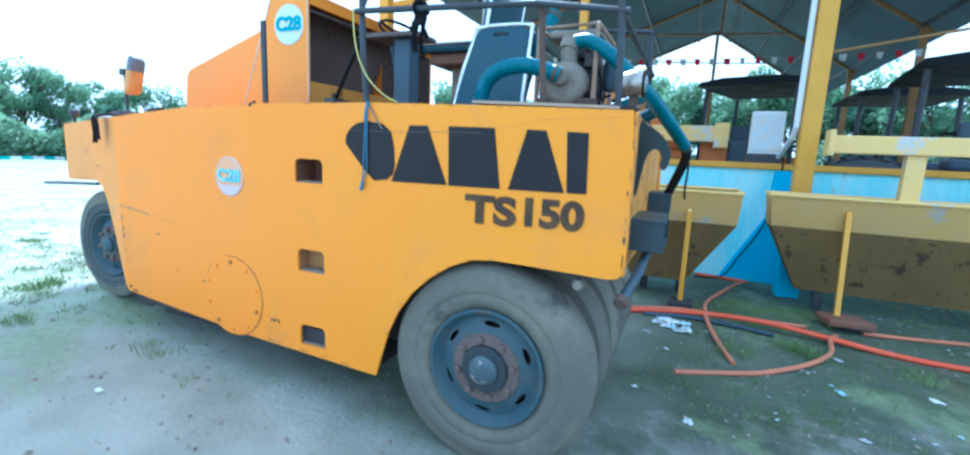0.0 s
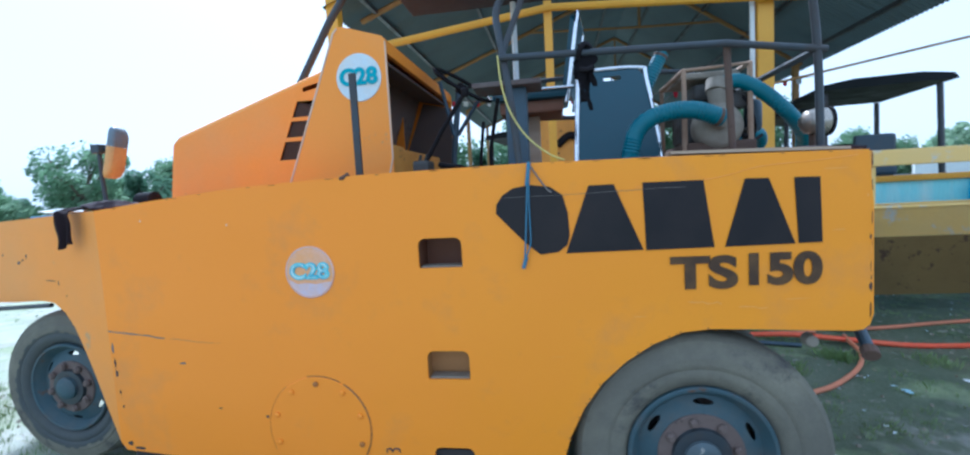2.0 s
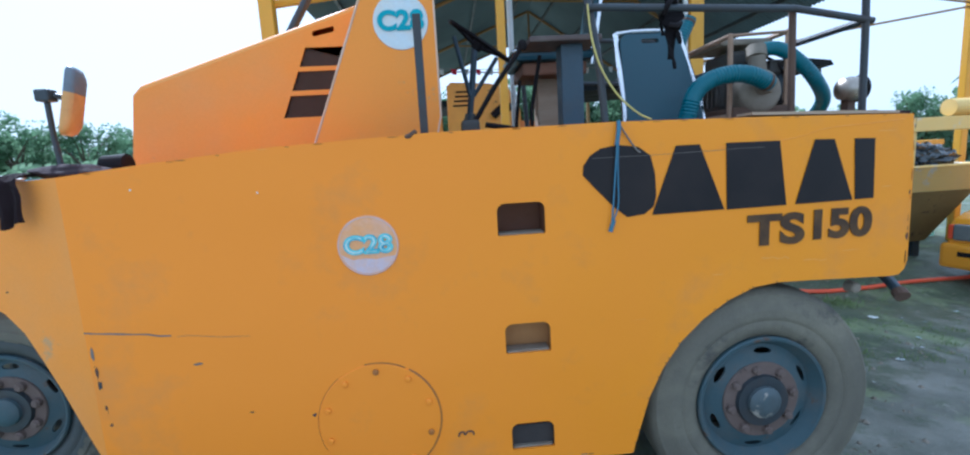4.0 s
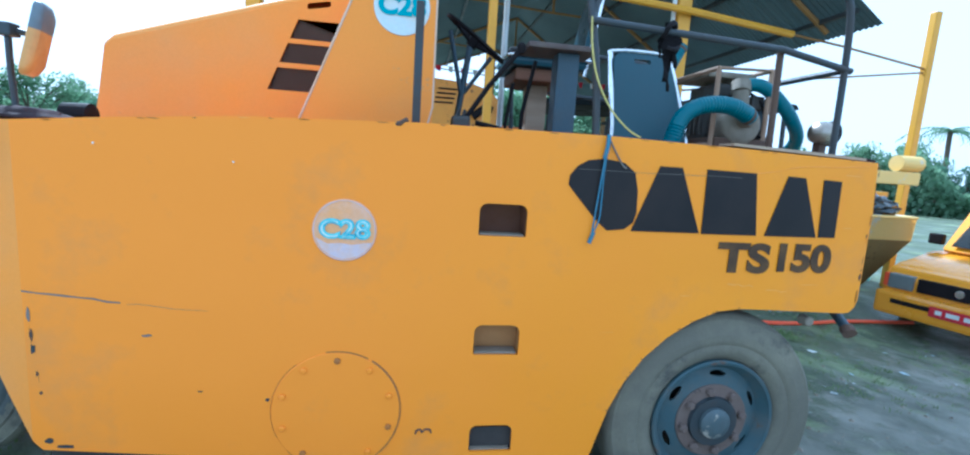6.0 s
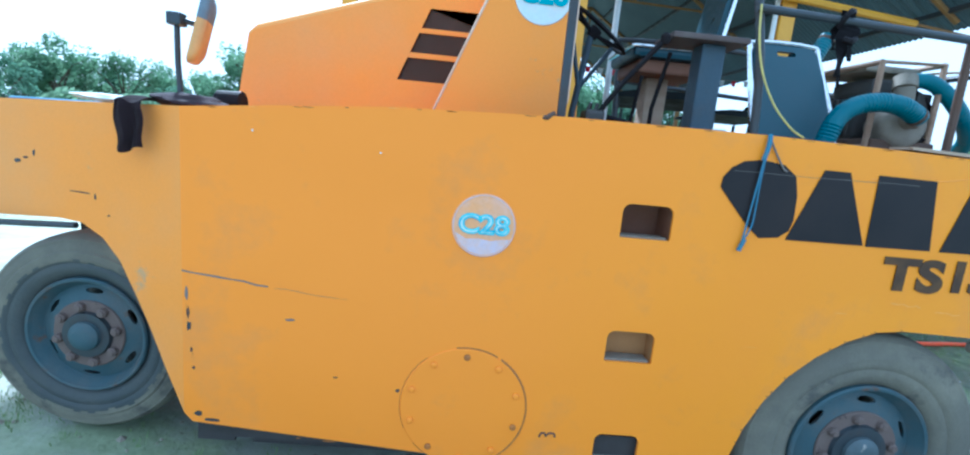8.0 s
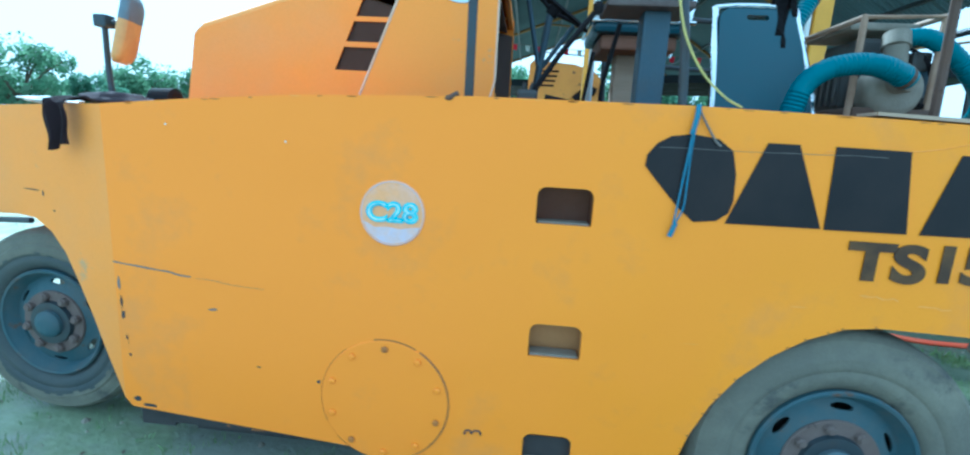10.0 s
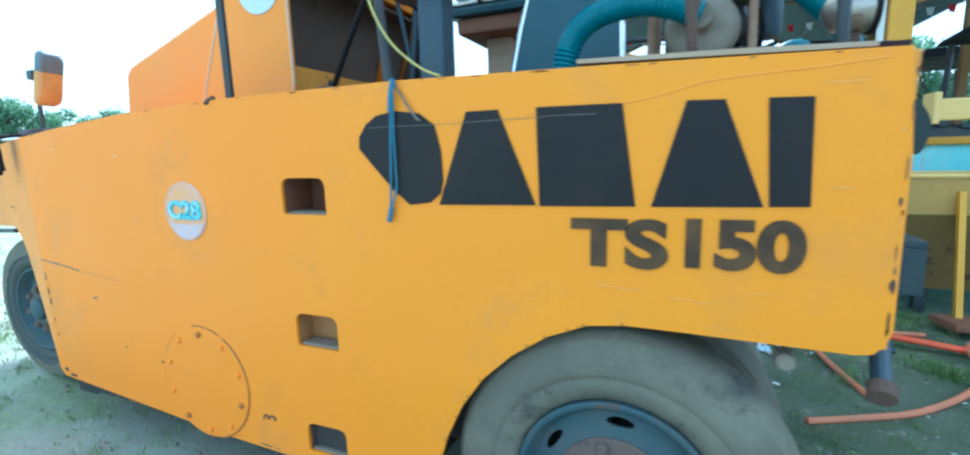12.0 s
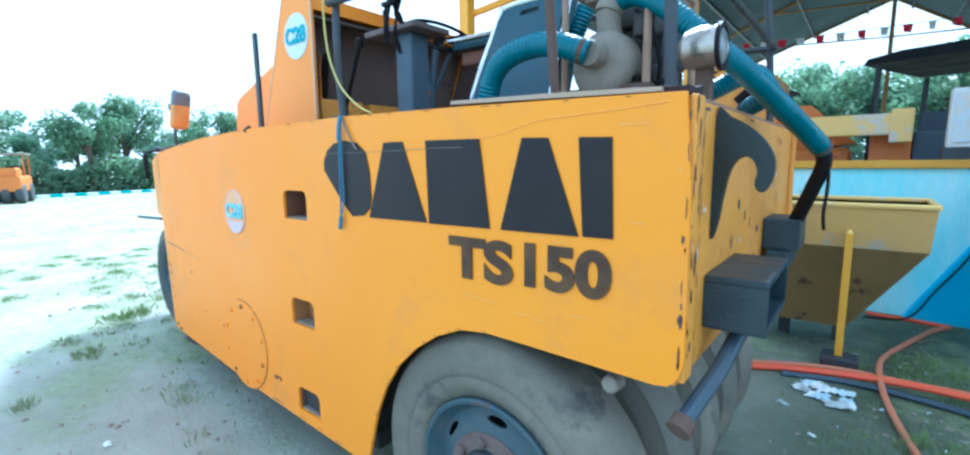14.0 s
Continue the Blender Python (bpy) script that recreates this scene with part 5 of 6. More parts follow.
part("tie_rod", tube(B(), [(3.40, 4.0, 3.38), (4.23, 4.1, 3.34), (5.83, 4.3, 3.22)], 0.016, 6), TRUSS, frame_shed)
part("tie_rod", tube(B(), [(1.9, 4.05, 2.55), (3.99, 4.2, 2.91), (5.83, 4.3, 3.17)], 0.014, 6), TRUSS, frame_shed)
part("beam", tube(B(), [(-2.98, 3.47, 3.20), (-0.5, 3.86, 3.62), (1.9, 3.95, 3.50), (3.40, 4.0, 3.38)], 0.045, 8), POST, frame_shed, "yellow pipe tie beam")
for y in (3.95, 7.4, 11.0, 14.6):
    bm = B()
    for e in (-2.84, 3.85):
        tube(bm, [(SX, y, RIDGE - 0.06), (e, y, roof_z(e) - 0.06)], 0.035, 6)
        tube(bm, [(SX + (e - SX) * 0.5, y, roof_z(SX + (e - SX) * 0.5) - 0.08), (SX, y, RIDGE - 0.95)], 0.022, 6)
    tube(bm, [(SX, y, RIDGE - 0.06), (SX, y, RIDGE - 0.95)], 0.025, 6)
    part("truss", bm, TRUSS, frame_shed)
for t in (0.12, 0.38, 0.64, 0.9):
    for e in EAVES:
        x = SX + (e - SX) * t
        part("purlin", box(B(), x - 0.025, x + 0.025, Y0 + 0.1, Y1 - 0.1, roof_z(x) - 0.075, roof_z(x) - 0.02), STEEL, frame_shed)
solid("down_pipe", tube(B(), [(1.74, 4.74, 1.43), (1.735, 4.70, 1.50), (1.765, 4.12, 1.72), (1.772, 4.06, 1.82), (1.772, 4.06, 4.5)], 0.028, 10), WHITE, "white plastic downpipe beside the main post", "pipe")
bm = box(B(), -2.95, 6.0, 4.68, 4.82, -0.05, 1.36)
wall = solid("wall_low", bm, WALLBLUE, "low pale blue painted wall along the shed, stained", "wall", kind="structure")
for x in (-1.08, 1.88, 4.6):
    part("buttress", prism(B(), [(x - 0.62, 0.0), (x + 0.32, 0.0), (x + 0.13, 0.78), (x + 0.10, 1.35), (x - 0.16, 1.35), (x - 0.20, 0.78)], 4.56, 4.679), BLUEWALL, wall, "bright blue painted buttress")
part("wall_cap", box(B(), -2.95, 6.0, 4.64, 4.86, 1.362, 1.435, 0.008), POST, wall, "yellow painted wall cap")
bm = box(B(), -3.1, 5.0, 4.83, 15.0, 0.002, 0.03)
solid("shed_floor", bm, GROUND, "packed earth shed floor", "floor", kind="structure")

box_ob = thing("switch_box", "pale blue-white metal switch box on the low wall", "switch box")
part("body", box(B(), 1.42, 1.76, 4.67, 4.84, 1.54, 2.04, 0.012), WHITE, box_ob)
part("door", box(B(), 1.435, 1.745, 4.655, 4.669, 1.58, 2.0, 0.006), STICKER, box_ob)
part("foot", box(B(), 1.40, 1.78, 4.66, 4.84, 1.436, 1.54), STEEL, box_ob)
solid("power_cable", tube(B(), [(1.79, 4.63, 1.5), (1.77, 4.62, 1.2), (1.66, 4.54, 0.7), (1.45, 4.52, 0.3), (1.28, 4.45, 0.04), (0.98, 4.35, 0.02)], 0.008, 6, curve=5), BLACKPAINT, "thin black cable hanging down the wall", "cable")

# bunting under the roof
for (a, b, sag) in (((-2.75, 6.8, 3.25), (3.75, 6.8, 3.1), 0.12),):
    a, b = Vector(a), Vector(b)
    bunt = thing("bunting", "string of small red and white flags under the shed roof", "bunting")
    pts = [a.lerp(b, i / 30) - Vector((0, 0, sag * 4 * (i / 30) * (1 - i / 30))) for i in range(31)]
    part("string", tube(B(), pts, 0.006, 4), ROPE_GREY, bunt)
    for i, p in enumerate(pts[1:-1]):
        bm = B()
        w = random.uniform(0.035, 0.055)
        vs = [bm.verts.new(p + Vector(q)) for q in ((-w, 0, 0), (w, 0, 0), (w * 0.8, 0.02, -0.10), (-w * 0.7, -0.01, -0.09))]
        bm.faces.new(vs)
        bmesh.ops.solidify(bm, geom=bm.faces[:], thickness=0.003)
        part("flag", bm, RED if i % 2 else WHITE, bunt)

# ---- spreader hoppers ----
def hopper(x0, x1, y0, y1, label):
    """A steel trough: upright rim, sloping belly, end plates, prop legs."""
    h = thing("spreader_hopper", label, "hopper", "spreader hoppers")
    xm0, xm1 = x0 + (0.34 if x1 > 3 else -0.08), x1 - 0.42
    top, mid, low = 1.14, 0.84, 0.20
    bm = B()
    rim0 = [(x0, y0), (x1, y0), (x1, y1), (x0, y1)]
    rings = []
    for pts, z in ((rim0, top), ([(x0 + 0.03, y0 + 0.01), (x1 - 0.02, y0 + 0.01), (x1 - 0.02, y1), (x0 + 0.03, y1)], mid)):
        rings.append([bm.verts.new((x, y, z)) for x, y in pts])
    for i in range(4):
        bm.faces.new((rings[0][i], rings[0][(i + 1) % 4], rings[1][(i + 1) % 4], rings[1][i]))
    bmesh.ops.solidify(bm, geom=bm.faces[:], thickness=0.008)
    part("rim_wall", bm, PAINT_OLD, h, "faded yellow steel side, paint worn pale")
    bm = B()
    low_rings = [[bm.verts.new((x, y, z)) for x, y in pts] for pts, z in (
        ([(x0 + 0.03, y0 + 0.01), (x1 - 0.02, y0 + 0.01), (x1 - 0.02, y1), (x0 + 0.03, y1)], mid - 0.001),
        ([(xm0, y0 + 0.2), (xm1, y0 + 0.2), (xm1, y1 - 0.06), (xm0, y1 - 0.06)], low))]
    for i in range(4):
        bm.faces.new((low_rings[0][i], low_rings[0][(i + 1) % 4], low_rings[1][(i + 1) % 4], low_rings[1][i]))
    bm.faces.new(low_rings[1])
    bmesh.ops.solidify(bm, geom=bm.faces[:], thickness=0.008)
    part("trough", bm, BELLY, h, "rusty brown sloping belly with shade put into its colour")
    bm = B()
    for a, b in zip(rim0, rim0[1:] + rim0[:1]):
        tube(bm, [(*a, top), (*b, top)], 0.018, 6)
    part("rim", bm, PAINT_OLD, h)
    return h


h1 = hopper(1.55, 5.1, 3.42, 3.80, "faded yellow steel spreader hopper resting on the ground beside the post")
part("prop_leg", tube(B(), [(2.16, 3.20, 0.06), (2.18, 3.415, 1.02)], 0.03, 4), POST, h1)
bm = box(B(), -0.18, 0.20, -0.12, 0.14, 0.0, 0.06, 0.015)
pl = part("foot_plate", bm, POCKET, h1, "rusty steel foot plate")
pl.matrix_basis = pose(2.21, 3.16, 0.035, 0, 3, 15)
bm = box(B(), 1.96, 5.0, 3.40, 3.54, 1.555, 1.715, 0.012)
box(bm, 1.935, 1.98, 3.37, 3.57, 1.53, 1.765, 0.012)
part("cross_beam", bm, PAINT_OLD, h1, "faded yellow box beam above the trough")
for x in (2.60, 4.2):
    part("beam_post", box(B(), x - 0.07, x + 0.07, 3.43, 3.53, 1.14, 1.555, 0.008), PAINT_OLD, h1)
bm = lathe(B(), [(-0.16, 0.06), (-0.16, 0.10), (0.16, 0.10), (0.16, 0.06)], (4.85, 3.47, 1.82), axis="x", n=18)
part("drive_drum", bm, PAINT_OLD, h1)
h2 = hopper(0.33, 1.28, 3.09, 3.78, "faded yellow steel spreader hopper behind the roller's rear")
part("prop_leg", box(B(), 0.82, 0.865, 2.98, 3.02, 0.02, 0.95, 0.006), POST, h2)
part("leg_arm", tube(B(), [(0.84, 3.02, 0.92), (0.84, 3.13, 0.96)], 0.018, 6), PAINT_OLD, h2)
bm = box(B(), 0.74, 0.96, 2.92, 3.10, 0.0, 0.08, 0.015)
part("foot_block", bm, STEEL, h2)
# support frames so that the troughs stand
for h, x0, x1, y in ((h1, 2.1, 4.6, 3.68), (h2, 0.45, 0.82, 3.6)):
    for x in (x0, x1):
        part("stand", box(B(), x - 0.04, x + 0.04, y - 0.04, y + 0.04, 0.0, 0.21), STEEL, h)

bm = B()
t = bmesh.new()
bmesh.ops.create_icosphere(t, subdivisions=4, radius=0.3)
for v in t.verts:
    v.co = Vector((v.co.x * 1.3, v.co.y * 0.6, v.co.z * 0.55)) * (1 + 0.4 * noise.noise(v.co * 9) + 0.2 * noise.noise(v.co * 25))
add(bm, t, pose(4.55, 3.63, 1.24))
solid("plastic_sheet", bm, GLASS_DARK, "crumpled shiny black plastic sheet on the hopper", "plastic sheet")

# ---- machines inside the shed ----
def canopy_machine(x, y, rz, material, label, s=1.22):
    m = thing("site_machine", label, "machine", "machines in the shed", at=(x, y, 0.03), rz=rz)
    m.matrix_basis = m.matrix_basis @ Matrix.Scale(s, 4)
    part("body", box(B(), -0.45, 0.5, -0.9, 0.7, 0.45, 1.15, 0.06), material, m)
    part("bonnet", box(B(), -0.35, 0.35, -1.8, -0.9, 0.5, 1.25, 0.08), material, m)
    bm = box(B(), -0.22, 0.22, 0.15, 0.55, 1.15, 1.28, 0.04)
    box(bm, -0.2, 0.2, 0.48, 0.56, 1.28, 1.62, 0.035)
    part("seat", bm, BLUESTEEL, m)
    for px in (-0.55, 0.55):
        for py in (-0.7, 0.7):
            part("canopy_post", tube(B(), [(px, py, 0.8), (px * 0.95, py * 0.95, 2.1)], 0.03, 6), STEEL, m)
    bm = B()
    prism(bm, [(-0.62, 2.12), (0.62, 2.12), (0.58, 2.18), (0.3, 2.22), (-0.3, 2.22), (-0.58, 2.18)], -0.8, 0.8)
    part("canopy", bm, CANOPY, m, "black sheet canopy")
    for px in (-0.55, 0.55):
        for py in (-1.2, 0.45):
            bm = lathe(B(), [(-0.13, 0.25), (-0.13, 0.40), (-0.08, 0.45), (0.08, 0.45), (0.13, 0.40), (0.13, 0.25)], (px, py, 0.45), axis="x", n=24)
            part("wheel", bm, RUBBER, m)
    part("steering_wheel", lathe(B(), [(-0.01, 0.17), (0, 0.185), (0.01, 0.17), (0, 0.155)], (0, -0.25, 1.55), axis="z", n=20, closed=True), BLACKPAINT, m)
    part("steering_column", tube(B(), [(0, -0.25, 1.53), (0, -0.5, 1.1)], 0.025, 6), BLACKPAINT, m)
    return m


canopy_machine(1.80, 7.5, 160, ORANGE_M, "small site roller with dark canopy parked in the shed")
canopy_machine(3.95, 6.1, 172, BLUESTEEL, "dusty grey site roller with dark canopy in the shed")
canopy_machine(4.0, 9.0, 178, ORANGE_M, "orange site roller with dark canopy in the shed")
canopy_machine(-1.08, 9.0, 170, ORANGE_M, "orange site machine with dark canopy behind the wall")
loader = thing("wheel_loader", "orange wheel loader with pale yellow lift arm in the shed", "loader", at=(0.13, 6.4, 0.03))
part("body", box(B(), -1.6, 0.6, -0.6, 0.6, 0.6, 1.55, 0.06), ORANGE_M, loader)
bm = B()
prism(bm, [(-0.6, 1.55), (0.3, 1.55), (0.65, 1.6), (0.2, 2.05), (-0.5, 2.1)], -0.5, 0.5)
part("hood", bm, ORANGE_M, loader)
bm = B()
prism(bm, [(-1.32, 1.56), (-1.30, 2.66), (-1.24, 2.72), (-0.62, 2.68), (-0.34, 2.60), (-0.16, 2.42), (-0.10, 1.56)], -0.52, 0.52)
bmesh.ops.bevel(bm, geom=[e for e in bm.edges if abs(e.verts[0].co.y - e.verts[1].co.y) < 0.01], offset=0.03, segments=2, affect="EDGES")
engine_bay = part("engine_bay", bm, PAINT_RUST, loader, "tall orange engine bay with dark louvre slots")
for k in range(4):
    part("louvre", box(B(), -1.22 + 0.02 * k, -0.92 + 0.02 * k, -0.535, -0.522, 2.34 + 0.07 * k, 2.365 + 0.07 * k), BLACKPAINT, engine_bay)
part("intake", tube(B(), [(-0.60, -0.56, 2.16), (-0.42, -0.58, 2.30), (-0.30, -0.58, 2.28)], 0.06, 10, curve=4), BLACKPAINT, engine_bay, "black intake hose")
bm = box(B(), 0.1, 1.05, -1.0, -0.85, 1.66, 1.88, 0.02)
box(bm, 0.92, 1.10, -1.03, -0.82, 1.58, 1.92, 0.02)
part("lift_arm", bm, PAINT_OLD, loader)
part("seat", box(B(), -0.95, -0.7, -0.2, 0.2, 1.55, 2.0, 0.04), BLUESTEEL, loader)
for px in (-1.2, 0.3):
    for py in (-0.75, 0.75):
        bm = lathe(B(), [(-0.16, 0.3), (-0.16, 0.50), (-0.1, 0.57), (0.1, 0.57), (0.16, 0.50), (0.16, 0.3)], (px, py, 0.57), axis="y", n=28)
        part("wheel", bm, RUBBER, loader)
orange_box = thing("orange_cabinet", "rust-orange engine cabinet with dark side behind the wall", "machine", at=(1.2, 6.0, 0.03))
part("body", box(B(), -0.3, 0.05, -0.3, 0.3, 0.0, 1.75, 0.03), ORANGE_M, orange_box)
part("side", box(B(), 0.055, 0.35, -0.3, 0.3, 0.0, 1.70, 0.03), BLUESTEEL, orange_box)

spare = thing("spare_tyre", "large worn black tyre standing behind the low wall", "tyre", at=(2.75, 5.35, 0.03))
part("rubber", lathe(B(), [(-0.15, 0.40), (-0.16, 0.62), (-0.11, 0.74), (0.0, 0.765), (0.11, 0.74), (0.16, 0.62), (0.15, 0.40)], (0, 0, 0.765), n=40, closed=True), WETRUBBER, spare, smooth=True)
bm = B()
for k in range(26):
    box(bm, -0.045, 0.045, -0.13, 0.13, 0.745, 0.785, 0.008, pose(0, 0, 0.765, 0, k * 360 / 26, 0))
part("tread", bm, WETRUBBER, spare)

# ---- orange conduits on the ground ----
def conduit(pts, r, material, label):
    return solid("conduit", tube(B(), [(x, y, gz(x, y) + r + z) for x, y, z in pts], r, 8, curve=8), material, label, "conduit", "orange conduits on the ground", smooth=True)


conduit([(0.25, 2.55, 0.0), (0.58, 2.70, 0.01), (1.08, 2.80, 0.03), (1.55, 2.76, 0.05), (2.0, 2.70, 0.02), (2.55, 2.74, 0.0), (3.2, 2.86, 0.0), (3.9, 3.0, 0.0), (4.8, 3.0, 0.0)], 0.023, ORANGE_HOSE, "bright orange plastic conduit lying across the dirt")
conduit([(0.3, 2.68, 0.0), (0.8, 2.86, 0.02), (1.3, 2.95, 0.0), (1.9, 3.0, 0.0)], 0.017, FADED_HOSE, "faded orange conduit lying on the dirt")
conduit([(0.85, 1.50, 0.0), (1.12, 1.62, 0.0), (1.42, 1.78, 0.0), (1.75, 2.08, 0.01), (1.95, 2.40, 0.01), (2.0, 2.66, 0.03), (2.1, 2.9, 0.0)], 0.018, FADED_HOSE, "faded orange conduit with a cut end")
conduit([(1.24, 1.84, 0.0), (1.16, 2.2, 0.0), (1.09, 2.6, 0.02), (1.07, 3.0, 0.04), (1.12, 3.4, 0.0), (1.28, 3.85, 0.0), (1.44, 4.25, 0.0), (1.54, 4.42, 0.0)], 0.018, FADED_HOSE, "faded orange conduit curving towards the wall")
conduit([(1.56, 4.42, 0.0), (1.32, 4.48, 0.0), (1.0, 4.50, 0.0)], 0.018, ORANGE_HOSE, "orange conduit along the wall foot")
conduit([(0.55, 2.62, 0.0), (0.9, 2.72, 0.0), (1.25, 2.70, 0.0), (1.6, 2.62, 0.0)], 0.02, BLUESTEEL, "dark blue plastic pipe lying beside the orange conduit")
conduit([(2.35, 3.12, 0.0), (2.7, 3.2, 0.0), (3.1, 3.3, 0.0), (3.7, 3.4, 0.0)], 0.018, FADED_HOSE, "faded orange conduit beside the foot plate")

# ---- pickup ----
car = thing("pickup_truck", "yellow-orange pickup with red number plate parked facing the roller", "pickup truck", at=(4.48, 2.33, -0.245), rz=13)
car.matrix_basis = car.matrix_basis @ Matrix.Diagonal((0.94, 0.94, 1.05, 1))
# local: the nose points to -x, width along y
bm = B()
prism(bm, [(0.0, 0.42), (-0.02, 0.60), (0.02, 0.74), (0.12, 0.82), (0.98, 0.95), (4.2, 0.95), (4.2, 0.40), (0.3, 0.36)], -0.78, 0.78)
bmesh.ops.bevel(bm, geom=[e for e in bm.edges if len(e.link_faces) == 2], offset=0.045, segments=3, affect="EDGES")
part("body", bm, CARPAINT, car, smooth=True)
bm = B()
prism(bm, [(0.95, 0.96), (1.55, 1.52), (2.55, 1.54), (2.75, 0.96)], -0.70, 0.70)
bmesh.ops.bevel(bm, geom=bm.edges[:], offset=0.03, segments=2, affect="EDGES")
part("cab", bm, CARPAINT, car, smooth=True)
bm = B()
vs = [bm.verts.new(p) for p in ((1.0, -0.60, 1.035), (1.0, 0.60, 1.035), (1.50, 0.54, 1.50), (1.50, -0.54, 1.50))]
bm.faces.new(vs)
bmesh.ops.solidify(bm, geom=bm.faces[:], thickness=0.008)
ws = part("windscreen", bm, GLASS_DARK, car)
ws.location = (-0.025, 0, 0.0)
part("bumper", box(B(), -0.09, 0.06, -0.80, 0.80, 0.26, 0.53, 0.045), CARPAINT, car)
part("bumper_slot", box(B(), -0.094, -0.085, -0.62, 0.62, 0.40, 0.45, 0.004), BLACKPAINT, car)
grille = part("grille", box(B(), -0.045, 0.0, -0.40, 0.40, 0.57, 0.72, 0.01), BLACKPAINT, car, "black grille with round badge")
part("badge", lathe(B(), [(0.0, 0.045), (-0.006, 0.042)], (-0.047, 0.0, 0.645), axis="x", n=20), CHROME, grille)
for s in (-1, 1):
    part("headlight", box(B(), -0.045, 0.05, s * 0.575 - 0.13, s * 0.575 + 0.13, 0.56, 0.73, 0.02), LAMPGLASS, car, "clear headlight")
    part("turn_lamp", box(B(), -0.03, 0.05, s * 0.735 - 0.025, s * 0.735 + 0.025, 0.57, 0.72, 0.008), ORANGE_HOSE, car)
    part("door_mirror", box(B(), 1.15, 1.25, s * 0.86 - 0.08, s * 0.86 + 0.08, 1.02, 1.15, 0.02), BLACKPAINT, car)
np_ = part("number_plate", box(B(), -0.103, -0.095, -0.22, 0.22, 0.36, 0.47, 0.003), PLATE_RED, car, "red number plate with pale bars")
for y0, y1 in ((-0.16, -0.10), (-0.06, 0.06), (0.10, 0.16)):
    part("plate_bar", box(B(), -0.106, -0.104, y0, y1, 0.395, 0.44), WHITE, np_)
for x in (0.75, 3.4):
    for s in (-0.70, 0.70):
        bm = lathe(B(), [(-0.09, 0.18), (-0.09, 0.26), (-0.06, 0.30), (0.06, 0.30), (0.09, 0.26), (0.09, 0.18)], (x, s, 0.29), axis="y", n=28)
        wh = part("wheel", bm, RUBBER, car, smooth=True)
        part("wheel_disc", lathe(B(), [(-0.07, 0.19), (-0.075, 0.10), (-0.06, 0.06), (0.07, 0.19)], (x, s, 0.29), axis="y", n=24), HUB, wh)

# ---- trees and distance ----
def tree_mesh(seed, height, spread_, leaves, leaf):
    rnd = random.Random(seed)
    trunk = B()
    crown = B()
    tips = []
    tube(trunk, [(0, 0, -0.2), (0.08, 0.03, height * 0.25), (0.0, 0.1, height * 0.55)], 0.03 * height, 7)
    for k in range(9):
        a = rnd.uniform(0, 6.28)
        z0 = height * rnd.uniform(0.28, 0.55)
        r = spread_ * rnd.uniform(0.4, 1.0)
        tip = Vector((r * math.cos(a), r * math.sin(a), height * rnd.uniform(0.5, 1.0)))
        mid = Vector((0, 0.05, z0)).lerp(tip, 0.55) + Vector((0, 0, 0.05 * height))
        tube(trunk, [(0.02, 0.06, z0), mid, tip], 0.010 * height, 5)
        tips += [tip, mid.lerp(tip, 0.5)]
    tips.append(Vector((0, 0, height * 0.95)))
    per = leaves // len(tips)
    for tip in tips:
        R = spread_ * rnd.uniform(0.28, 0.48)
        for _ in range(per):
            d = Vector((rnd.gauss(0, 1), rnd.gauss(0, 1), rnd.gauss(0, 0.7)))
            d = d.normalized() * R * rnd.uniform(0.35, 1.0) ** 0.5
            p = tip + d
            s = leaf * rnd.uniform(0.6, 1.3)
            u = Vector((rnd.gauss(0, 1), rnd.gauss(0, 1), rnd.gauss(0, 1))).normalized()
            v = u.orthogonal().normalized()
            w = u.cross(v)
            q = [crown.verts.new(p + s * (a * v + b * w)) for a, b in ((-1, -0.1), (-0.1, -0.55), (1, 0.1), (0.05, 0.5))]
            crown.faces.new(q)
    return trunk, crown


def make_tree(seed, height, spread_, leaves, leaf, label, group):
    t = thing("tree", label, "tree", group)
    tr, cr = tree_mesh(seed, height, spread_, leaves, leaf)
    part("trunk", tr, BARK, t)
    part("crown", cr, LEAF if seed % 2 else LEAF_DARK, t)
    return t


protos = [make_tree(11, 7.5, 2.6, 3900, 0.17, "leafy broad-crowned tree at the edge of the yard", "trees round the yard"),
          make_tree(12, 6.0, 2.2, 3500, 0.15, "dense dark green tree at the edge of the yard", "trees round the yard"),
          make_tree(13, 8.5, 3.2, 3600, 0.19, "tall leafy tree with gaps in the crown", "trees round the yard")]
rnd = random.Random(5)
spots = []
for ring, far_, gap in ((0, 38, 2.9), (1, 44, 2.8)):
    a = -58.0
    while a < 98.0:                                   # degrees from straight across the roller towards its front
        d = far_ + rnd.uniform(-3, 3) + (9 if a > 62 else 0)
        spots.append((-d * math.sin(radians(a)), d * math.cos(radians(a)), rnd.uniform(0.72, 1.02) * (0.82 if 17 < a < 49 else 0.70 if 49 <= a < 62 else 0.52 if a < -24 else 1.02 if a < 8 else 0.82)))
        a += gap * rnd.uniform(0.7, 1.3) * 57.3 / d
first = {}
